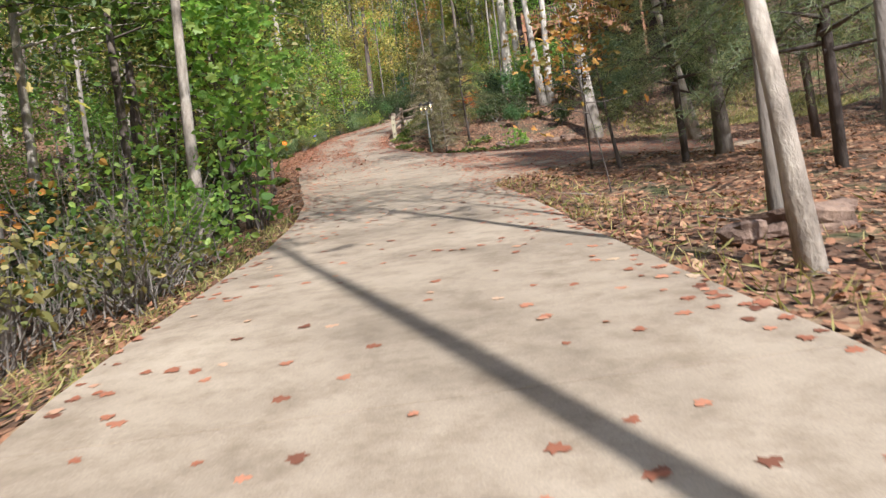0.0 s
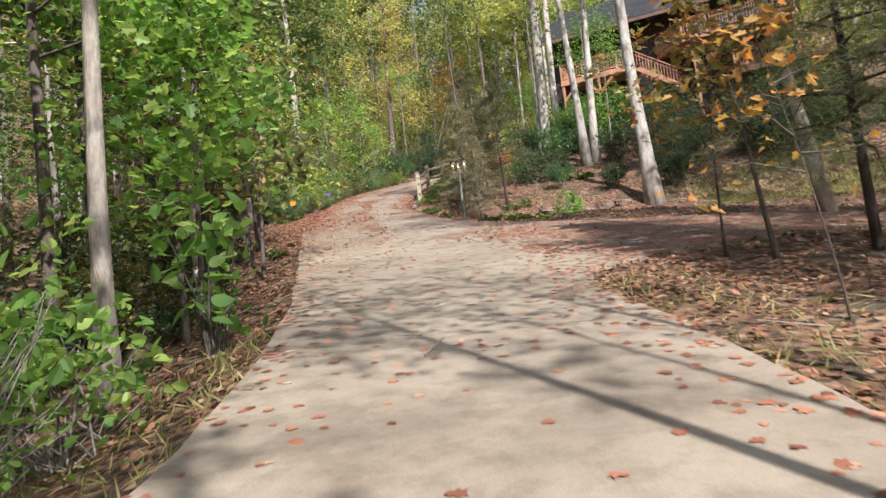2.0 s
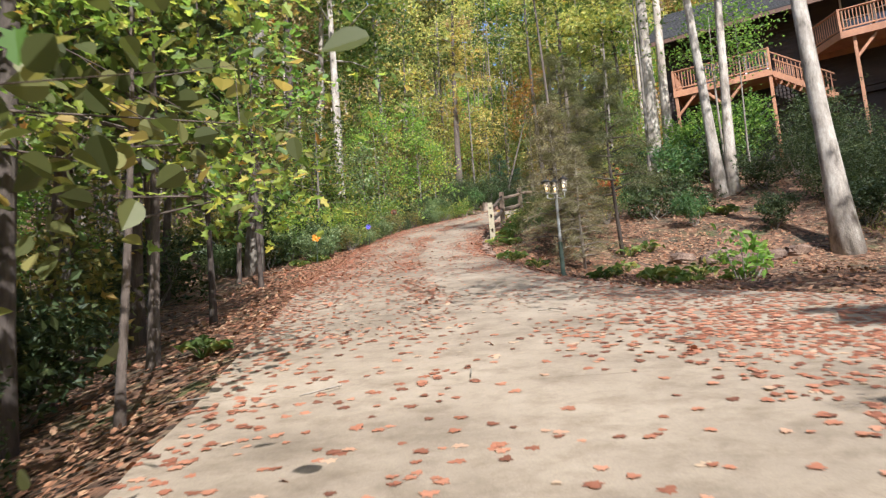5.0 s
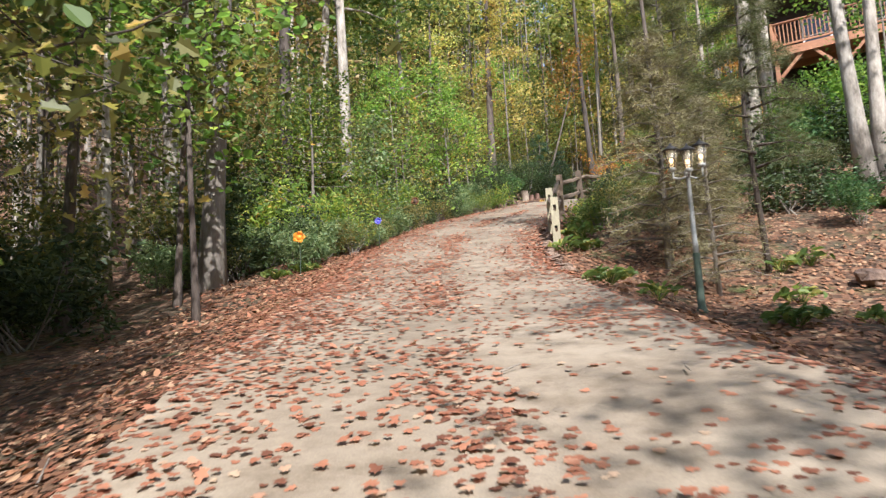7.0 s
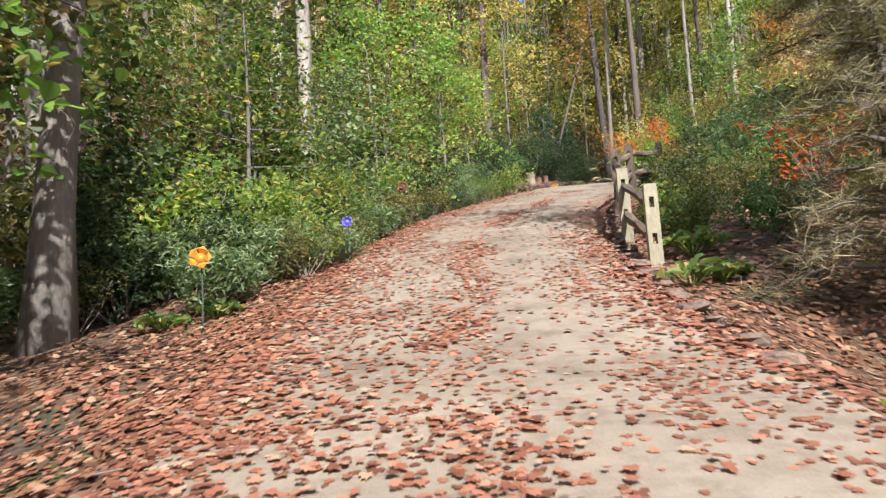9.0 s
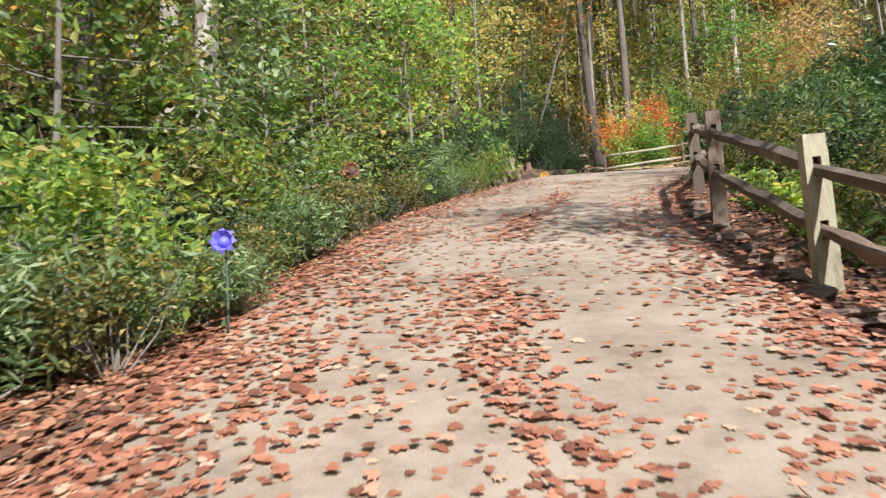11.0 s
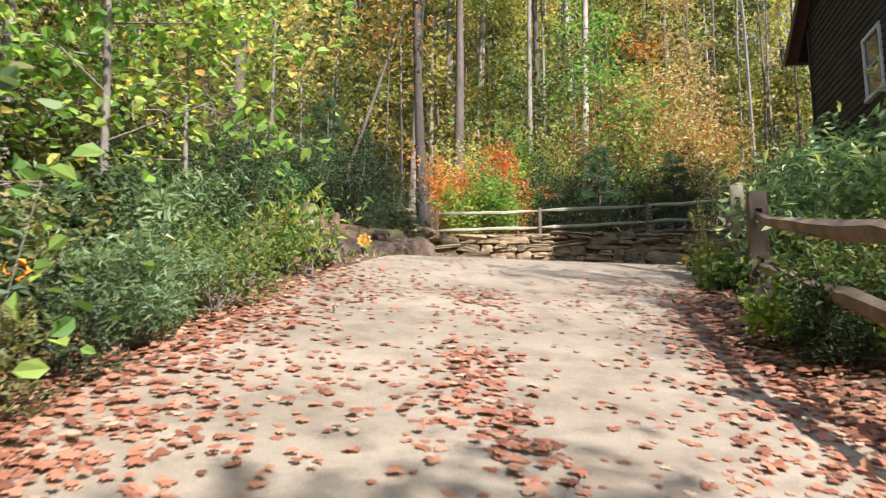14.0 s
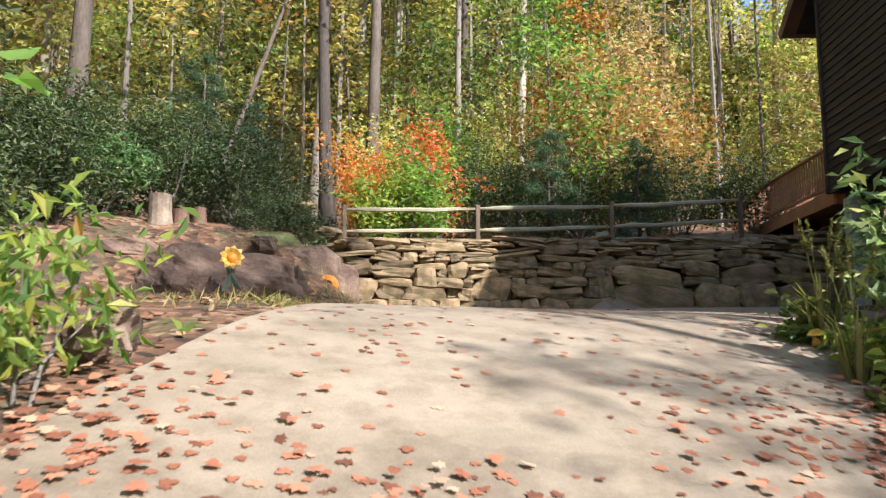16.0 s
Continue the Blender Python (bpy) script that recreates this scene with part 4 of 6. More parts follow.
# leafy saplings and bushes close to the drive
def near_bush(x, y, size, n, leaf, colour, seed, label, **more):
    me = shrub_meshes(size, n, leaf, colour, seed, 0.66, "broad", **more)
    return shrub(me, x, y, label)


near_bush(-3.55, 9.7, (2.3, 2.3, 2.3), 640, 0.095, "fresh", 501, "scraggly green leafy bush at the drive's edge", stems=64, lumps=34)
near_bush(-3.25, 8.4, (1.7, 1.7, 1.1), 420, 0.085, "olive", 502, "scrubby green bush with bare twigs", stems=54, lumps=28)
near_bush(-3.5, 11.4, (1.9, 1.9, 1.4), 480, 0.12, "fresh", 503, "sunlit green bush beside a slender trunk", stems=30, lumps=16)
near_bush(-3.05, 13.9, (1.2, 1.2, 2.1), 110, 0.2, "fresh", 506, "slender sapling shoots with broad bright leaves", stems=12, lumps=12, stem_mat=BARK_DARK)
near_bush(-3.5, 15.3, (0.9, 0.9, 0.8), 90, 0.11, "fresh", 507, "small sunlit seedlings at the drive's edge", stems=14, lumps=10, stem_mat=BARK_DARK)
near_bush(-4.4, 7.4, (2.2, 2.2, 1.6), 420, 0.12, "straw", 504, "dry straw-coloured brush on the bank", stems=46, lumps=22)
near_bush(-4.6, 9.4, (2.2, 2.2, 2.4), 120, 0.11, "orange", 505, "thin autumn brush with few orange leaves", stems=40, lumps=18)
own_tree(-4.2, 16.4, 5.6, 0.05, 2.1, 1.75, "fresh", BARK_DARK, 510, "young maple with broad green leaves overhanging the drive", n_limb=18, n_leaf=750, leaf=0.17, wide="lobed", width=0.85, clump=0.4, limb_up=0.25)
own_tree(-4.5, 18.6, 6.0, 0.05, 1.6, 2.2, "olive", BARK_DARK, 511, "leafy young tree at the woods' edge", n_limb=18, n_leaf=1000, leaf=0.17, wide="broad", width=0.75, clump=0.4, limb_up=0.25)
own_tree(-5.2, 24.0, 7.5, 0.07, 2.4, 2.6, "green", BARK_DARK, 512, "green young tree hanging over the bank", n_limb=18, n_leaf=1300, leaf=0.17, wide="broad", width=0.75, clump=0.45, limb_up=0.3)
own_tree(-7.4, 28.6, 6.5, 0.07, 2.2, 2.6, "green", BARK_DARK, 513, "shaded green young tree above leaf litter", n_limb=18, n_leaf=1300, leaf=0.17, wide="broad", width=0.75, clump=0.5, limb_up=0.3)
own_tree(3.5, 16.7, 3.9, 0.022, 1.9, 1.7, "rust", BARK_DARK, 517, "thin sapling with golden brown leaves above the slope", n_limb=16, n_leaf=750, leaf=0.14, wide="lobed", clump=0.25)
own_tree(3.95, 16.0, 2.6, 0.045, 1.2, 0.7, "olive", BARK_DARK, 515, "thin broken sapling with bare side twigs", n_limb=7, n_leaf=30, leaf=0.12, lean=(-0.12, 0))
own_tree(2.75, 11.9, 2.7, 0.011, 1.25, 0.95, "orange", BARK_DARK, 516, "thin sapling with sparse golden orange autumn leaves", n_limb=9, n_leaf=80, leaf=0.13, wide="lobed", clump=0.16, lean=(-0.15, 0))
for i, (x, y, h, c) in enumerate([(-6.6, 49.4, 6.0, "fresh"), (-7.2, 52.4, 6.5, "mixed"), (-9.0, 46.4, 5.6, "olive"), (-8.0, 43.2, 6.0, "green"), (-8.4, 44.9, 5.0, "mixed")]):
    own_tree(x, y, h, 0.05, 0.8, 1.8, c, BARK, 520 + i, "leafy sunlit sapling in the thicket beside the drive", n_limb=20, n_leaf=1700, leaf=0.13, wide=True, clump=0.42, limb_up=0.35)
own_tree(-5.1, 52.9, 6.2, 0.05, 1.5, 1.6, "fresh", BARK, 540, "leafy sapling overhanging the top of the drive", n_limb=20, n_leaf=1500, leaf=0.14, wide=True, clump=0.35, limb_up=0.35)
own_tree(-4.4, 53.6, 4.4, 0.035, 1.2, 0.95, "mixed", BARK, 543, "sapling with pale green leaves over the verge", n_limb=22, n_leaf=1300, leaf=0.1, wide="broad", width=0.66, clump=0.32, limb_up=0.3)
own_tree(-6.4, 49.8, 4.4, 0.035, 0.9, 1.1, "olive", BARK, 544, "bushy sapling with dull green leaves at the verge", n_limb=22, n_leaf=1300, leaf=0.11, wide="broad", width=0.7, clump=0.34, limb_up=0.3)
own_tree(-6.9, 47.2, 4.2, 0.035, 0.6, 1.1, "sage", BARK, 545, "bushy sapling with greyish green leaves", n_limb=22, n_leaf=1200, leaf=0.11, wide="broad", width=0.7, clump=0.34, limb_up=0.3)
own_tree(-3.75, 15.8, 5.4, 0.045, 1.9, 1.4, "fresh", BARK_DARK, 541, "young maple with broad green leaves beside the drive", n_limb=16, n_leaf=800, leaf=0.17, wide="lobed", width=0.9, clump=0.4, limb_up=0.25)
own_tree(-4.3, 21.5, 5.2, 0.045, 1.8, 1.4, "mixed", BARK_DARK, 542, "young maple with yellowing leaves over leaf litter", n_limb=16, n_leaf=1400, leaf=0.12, wide="lobed", clump=0.4, limb_up=0.25)
for i, (x, y, s) in enumerate([(-5.6, 12.2, 1.2), (-6.4, 15.0, 1.3), (-5.6, 17.0, 0.9), (-7.0, 19.2, 1.4), (-6.2, 22.6, 1.2), (-7.6, 25.6, 1.4), (-8.4, 16.6, 1.6), (-4.6, 16.6, 0.5), (-8.2, 22.0, 1.5), (-5.2, 20.4, 0.6), (-7.4, 11.0, 1.5)]):
    shrub((EVERGREEN + WILD)[i % 3], x, y, "shaded undergrowth bush below the drive's bank", group="shaded undergrowth", turn=i * 1.9, scale=s)
own_tree(-4.7, 5.3, 7.0, 0.045, 2.2, 1.9, "yellow", BARK, 514, "thin tree with yellow maple leaves", n_limb=14, n_leaf=500, leaf=0.16, wide="lobed")


# ---- conifers ----
def pine_meshes(h, r, lo, spread, seed, colour, tufts=420, needle=0.22, droop=0.35, dead=False):
    g = np.random.default_rng(seed)
    t = Shape()
    t.tube([(0, 0, -0.3), (0.02 * h, 0, h * 0.5), (0, 0.01 * h, h)], [r * 1.2, r * 0.7, 0.01], 8, wobble=0.04)
    ends = []
    n = int((h - lo) * (13 if dead else 7))
    for i in range(n):
        z = lo + (h - lo) * i / n
        reach = spread * (1 - 0.85 * (z - lo) / (h - lo)) * g.uniform(0.7, 1.1)
        w = i * 2.4 + g.uniform(-0.3, 0.3)
        d = Vector((math.cos(w), math.sin(w), 0))
        pts = [Vector((0, 0, z)), Vector((0, 0, z)) + d * reach * 0.5 + Vector((0, 0, 0.05)), Vector((0, 0, z)) + d * reach - Vector((0, 0, droop * reach))]
        t.tube(pts, [0.02 + 0.012 * reach, 0.014, 0.004], 5, cap=False)
        for q in np.linspace(0.3, 1, 6):
            p = pts[0].lerp(pts[1], q * 2) if q < 0.5 else pts[1].lerp(pts[2], q * 2 - 1)
            for s in (-1, 1):
                side = p + d.cross(Vector((0, 0, 1))) * s * reach * 0.22 * (1.2 - q) + d * 0.1
                t.tube([p, side], [0.006, 0.003], 4, cap=False)
                ends.append(side)
            ends.append(p)
    c = np.array([tuple(p) for p in ends])
    m = tufts * 12
    pos = c[g.integers(0, len(c), m)] + g.normal(size=(m, 3)) * np.array([0.10, 0.10, 0.07])
    needles = Shape().leaves(pos, needle, 0.05 if not dead else 0.035, 0.25, 0.35, 0.0, wide=False, gen=g)
    return t.mesh("trunk", BARK_DARK if not dead else BARK, True), needles.mesh("needle_crown", LEAF[colour])


def conifer(meshes, x, y, label, scale=1.0, turn=0.0, name="pine_tree"):
    ob = thing(name, label, "tree", at=Matrix.LocRotScale((x, y, zg(x, y)), Euler((0, 0, turn)), (scale,) * 3))
    part("trunk", meshes[0], None, ob)
    part("needle_crown", meshes[1], None, ob)


PINE = pine_meshes(11, 0.085, 1.9, 2.7, 601, "pine", 2300, 0.24)
conifer(PINE, 5.3, 16.0, "young white pine with low soft boughs", 0.8, 1.2)
conifer(PINE, 5.6, 10.6, "green white pine with drooping soft boughs", 0.85)
conifer(PINE, 6.4, 13.8, "green white pine above the leaf litter", 1.0, 2.0)
conifer(PINE, 9.3, 18.5, "tall green pine at the woods' edge", 1.1, 4.0)
BARE = pine_meshes(4.6, 0.055, 0.5, 1.35, 602, "twig", 900, 0.24, 0.12, True)
conifer(BARE, 0.5, 37.6, "small half-bare spruce with brown twigs beside the fence", 1.0, 0.4, "spruce_tree")
conifer(BARE, 1.6, 39.6, "half-bare brown spruce on the slope", 0.95, 2.4, "spruce_tree")
conifer(BARE, 1.0, 35.9, "low brown half-bare spruce behind the lamp", 0.75, 4.1, "spruce_tree")
SPRUCE_TOP = pine_meshes(6.0, 0.06, 1.9, 1.9, 603, "spruce", 1700, 0.17, 0.12)
conifer(SPRUCE_TOP, 2.2, 37.2, "olive green spruce with brown lower boughs", 0.95, 3.0, "spruce_tree")
conifer(SPRUCE_TOP, 1.0, 38.6, "sparse green-topped spruce beside the drive", 1.0, 1.0, "spruce_tree")
FIR = pine_meshes(3.4, 0.06, 0.2, 1.3, 604, "fir", 1100, 0.16, 0.05)
for x, y, s, lab in [(7.2, 67.6, 0.9, "blue-green young fir behind the fence"), (9.5, 66.9, 0.8, "bluish young fir above the stone wall"), (0.0, 70.6, 0.85, "dark young fir behind the boulders"), (-1.2, 70.8, 1.15, "dark conical evergreen on the garden bank"), (-5.8, 58.6, 0.6, "low bluish fir beside the boulders"), (11.0, 68.6, 0.9, "small bluish fir on the terrace")]:
    conifer(FIR, x, y, lab, s, x, "fir_tree")


# ---- fences ----
def rail(a, b, r, seed):
    """A split rail: a wedge-shaped, slightly bowed log."""
    g = np.random.default_rng(seed)
    a, b = Vector(a), Vector(b)
    s = Shape()
    pts, rad = [], []
    for i in range(7):
        k = i / 6
        pts.append(a.lerp(b, k) + Vector((g.normal() * 0.012, g.normal() * 0.012, g.normal() * 0.012 - 0.012 * math.sin(math.pi * k))))
        rad.append(r * (0.55 if i in (0, 6) else g.uniform(0.9, 1.1)))
    return s.tube(pts, rad, 6, wobble=0.12)


def fence_post(h, wide=0.15, seed=0, holes=(0.45, 0.82)):
    """A split post with two mortises cut right through it."""
    d = wide * 0.75 / 2
    w = wide / 2
    xs = [-w, -w * 0.36, w * 0.36, w]
    zs = [-0.4] + [z for q in holes for z in (q - 0.07, q + 0.07)] + [h]
    n = len(zs)
    vs = [(x * (1 if z < h else 0.93), y * (1 if z < h else 0.9), z) for y in (-d, d) for z in zs for x in xs]
    fs = []

    def at(side, k, i):
        return side * 4 * n + 4 * k + i

    for k in range(n - 1):
        for i in range(3):
            if i == 1 and k % 2 == 1:
                fs.append((at(0, k, 1), at(0, k, 2), at(1, k, 2), at(1, k, 1)))
                fs.append((at(0, k + 1, 1), at(1, k + 1, 1), at(1, k + 1, 2), at(0, k + 1, 2)))
                fs.append((at(0, k, 1), at(1, k, 1), at(1, k + 1, 1), at(0, k + 1, 1)))
                fs.append((at(0, k, 2), at(0, k + 1, 2), at(1, k + 1, 2), at(1, k, 2)))
                continue
            fs.append((at(0, k, i), at(0, k, i + 1), at(0, k + 1, i + 1), at(0, k + 1, i)))
            fs.append((at(1, k, i + 1), at(1, k, i), at(1, k + 1, i), at(1, k + 1, i + 1)))
        fs.append((at(0, k, 0), at(0, k + 1, 0), at(1, k + 1, 0), at(1, k, 0)))
        fs.append((at(0, k, 3), at(1, k, 3), at(1, k + 1, 3), at(0, k + 1, 3)))
    for i in range(3):
        fs.append((at(0, n - 1, i), at(0, n - 1, i + 1), at(1, n - 1, i + 1), at(1, n - 1, i)))
        fs.append((at(0, 0, i + 1), at(0, 0, i), at(1, 0, i), at(1, 0, i + 1)))
    return Shape().add(vs, fs)


def rail_fence(label, posts, drops, r, wide=0.15, skip=(), seed=0, wood=None, twist=0, pale=(), rails=None):
    """posts: x, y, height of the top; drops: how far the rails sit below the posts' tops."""
    fence = thing("rail_fence", label, "fence")
    posts = [(x, y, top - zg(x, y)) if top > 2 else (x, y, top) for x, y, top in posts]
    for i, (x, y, h) in enumerate(posts):
        nx = posts[min(i + 1, len(posts) - 1)]
        pv = posts[max(i - 1, 0)]
        turn = math.degrees(math.atan2(nx[1] - pv[1], nx[0] - pv[0]))
        # Posts listed in pale take the wood tone that carries the sunlight.
        p = part("post", fence_post(h, wide, i, sorted(h - d for d in drops)), SUNLIT_WOOD if i in pale else wood or RAIL_WOOD, fence)
        p.matrix_basis = pose(x, y, zg(x, y), random.uniform(-1.5, 1.5), random.uniform(-1.5, 1.5), turn + 90 + twist)
    for i, (p, q) in enumerate(zip(posts, posts[1:])):
        if i in skip:
            continue
        for j, d in enumerate(drops):
            a = Vector((p[0], p[1], zg(p[0], p[1]) + p[2] - d))
            b = Vector((q[0], q[1], zg(q[0], q[1]) + q[2] - d))
            part("rail", rail(a, b, r, seed + 10 * i + j), rails or RAIL_WOOD, fence)
    return fence


random.seed(3)
rail_fence("weathered split-rail fence along the drive", [(-1.45, 39.8, 9.95), (-1.49, 41.75, 10.62), (-1.12, 45.1, 11.78), (-0.29, 48.46, 12.7), (1.0, 51.6, 13.5)], (0.24, 0.71), 0.066, 0.17, seed=50, pale=(0, 1))
rail_fence("split-rail fence with sunlit post colour among rhododendrons", [(2.6, 54.1, 14.25), (4.95, 55.6, 14.67), (7.3, 57.2, 15.1)], (0.24, 0.71), 0.055, 0.17, seed=70, wood=SUNLIT_WOOD, twist=28)
rail_fence("sunlit split-rail fence on the stone wall", [(1.8, 67.45, 0.92), (4.7, 66.45, 0.86), (7.65, 65.45, 0.88), (10.55, 64.45, 0.98)], (0.1, 0.6), 0.05, 0.12, seed=90, rails=SUNLIT_WOOD)


# ---- stone wall ----
def stone_wall():
    wall = thing("stone_wall", "dry-stacked grey and brown fieldstone retaining wall", "wall", kind="structure")
    d = (WALL_B - WALL_A).normalized()
    n = Vector((d.y, -d.x, 0))
    turn = math.degrees(math.atan2(d.y, d.x))
    kinds = [Shape().rock((1, 1, 1), None, i, 0.22, 9, 6, 0.42).mesh("stone", STONE) for i in range(8)]
    length = (WALL_B - WALL_A).length + 1.5
    g = np.random.default_rng(8)
    rows = [0.36, 0.28, 0.22, 0.19, 0.16, 0.14, 0.12, 0.11, 0.10, 0.10]
    core = Shape()
    m = WALL_A.lerp(WALL_B, 0.5)
    core.box((length, 0.3, 2.2), pose(m.x - n.x * 0.42 + d.x * 0.6, m.y - n.y * 0.42 + d.y * 0.6, 14.6, 0, 0, turn))
    part("core", core, STONE, wall, "dark earth-filled core behind the stones")
    z, taken = -0.08, []
    for j, h in enumerate(rows):
        s, blocked, taken = g.uniform(-0.5, 0.0), taken, []
        while s < length:
            over = [e for e in blocked if e[0] <= s + 0.1 < e[1]]
            if over:
                s = over[0][1]
                continue
            low_right = s > length * 0.5 and j < 4
            w = g.uniform(0.22, 1.0) * (1.9 if low_right else 1.0) * (1.2 if j > 3 else 1.0)
            ahead = [e[0] for e in blocked if e[0] > s]
            if ahead:
                w = min(w, max(0.15, min(ahead) - s))
            double = j < len(rows) - 1 and w > 0.3 and g.uniform() < (0.75 if low_right else 0.22)
            hh = h + rows[j + 1] if double else h
            if double:
                taken.append((s, s + w))
            p = WALL_A + d * (s + w / 2) + n * (0.02 + g.uniform(-0.08, 0.09) - 0.035 * j)
            base = zg(*(WALL_A + d * (s + w / 2) + n * 0.7).xy) + 0.05
            ob = part("stone", kinds[int(g.integers(0, 8))], None, wall)
            ob.matrix_basis = pose(p.x, p.y, base + z + hh / 2, g.uniform(-7, 7), g.uniform(-9, 9), turn + g.uniform(-8, 8)) @ Matrix.Diagonal((w * 1.05, g.uniform(0.42, 0.62), hh * g.uniform(0.92, 1.12), 1))
            s += w
        z += h * 0.97


stone_wall()


# ---- boulders and rocks ----
def boulder(x, y, size, seed, label, turn=0, lift=0.0, name="boulder", group="", rough=0.26, square=0.62):
    ob = tagged(part(name, Shape().rock(size, None, seed, rough, 14 if size[0] < 1.2 else 60, 9 if size[0] < 1.2 else 34, square), BOULDER), label, "rock", group)
    ob.matrix_basis = pose(x, y, zg(x, y) + size[2] * 0.32 + lift, 0, 0, turn)
    return ob


boulder(-1.4, 62.15, (2.5, 1.6, 1.35), 3, "large weathered brown boulder at the drive's end", 10, -0.62, rough=0.17, square=0.8)
boulder(-0.42, 62.3, (0.36, 0.9, 1.25), 4, "reddish slab leaning against a brown boulder", 25, -0.8)
boulder(0.2, 63.4, (0.85, 1.0, 0.95), 13, "dark brown boulder between slab and stone wall", 40, -0.66, rough=0.17, square=0.8)
boulder(0.95, 65.6, (1.1, 1.3, 1.5), 12, "brown boulder at the end of the stone wall", 10, -0.45)
boulder(-2.7, 63.2, (0.9, 0.6, 0.3), 5, "low flat boulder in the garden bed", 20, -0.12)
boulder(-2.75, 55.2, (0.38, 0.34, 0.34), 8, "pale peach rock at the drive's edge", 25)
boulder(-0.6, 63.4, (0.6, 0.4, 0.3), 9, "pale rock behind the brown boulder", 70, 0.0)
boulder(3.1, 6.6, (1.0, 0.5, 0.25), 10, "flat stone beside the drive", 10)
boulder(2.5, 6.4, (0.4, 0.3, 0.22), 11, "small round stone beside the drive", 40)
for i, y in enumerate(np.arange(35.5, 47.5, 0.62)):
    boulder(float(right_edge(y)) + 0.16, float(y), (0.32 + 0.1 * math.sin(i * 2.3), 0.62, 0.13), 20 + i % 7, "grey edging stone along the drive", 90 * (i % 2) * 0.1, -0.03, "edging_stone", "edging stones")
for i, (x, y) in enumerate([(4.4, 36.2), (5.2, 36.5), (6.0, 36.6), (6.8, 36.9), (4.8, 36.9), (3.7, 36.6)]):
    boulder(x, y, (0.8, 0.4, 0.3), 30 + i, "mossy flat stone of a low border", 8 * i, 0, "border_stone", "low stone border")


# ---- the house ----
HOUSE = pose(11.5, 63.0, 0, 0, 0, -24.8)      # local x runs into the house, local y to the north


def gable_z(y, ridge=-4.9, top=24.6, fall=0.66):
    return top - abs(y - ridge) * fall


def board(s, a, b, w, h, up=(0, 0, 1)):
    """A straight timber from a to b."""
    a, b = Vector(a), Vector(b)
    d = (b - a)
    m = Matrix.Translation((a + b) / 2) @ d.to_track_quat("X", "Z").to_matrix().to_4x4()
    return s.box((d.length, w, h), m, min(w, h) * 0.12)


def window_part(parent, m, w, h, curtain=False):
    win = part("window", Shape().box((0.02, w - 0.06, h - 0.06), m @ Matrix.Translation((0.015, 0, 0))), GLASS, parent, "dark reflecting window with white frame")
    for nm, size, off in (("frame_side", (0.08, 0.09, h), (0, -w / 2, 0)), ("frame_side", (0.08, 0.09, h), (0, w / 2, 0)), ("frame_head", (0.09, w + 0.09, 0.09), (0, 0, h / 2)), ("window_sill", (0.12, w + 0.12, 0.09), (-0.015, 0, -h / 2)), ("meeting_rail", (0.06, w - 0.09, 0.05), (0, 0, 0))):
        part(nm, Shape().box(size, m @ Matrix.Translation(off), 0.01), WHITE, win)
    return win


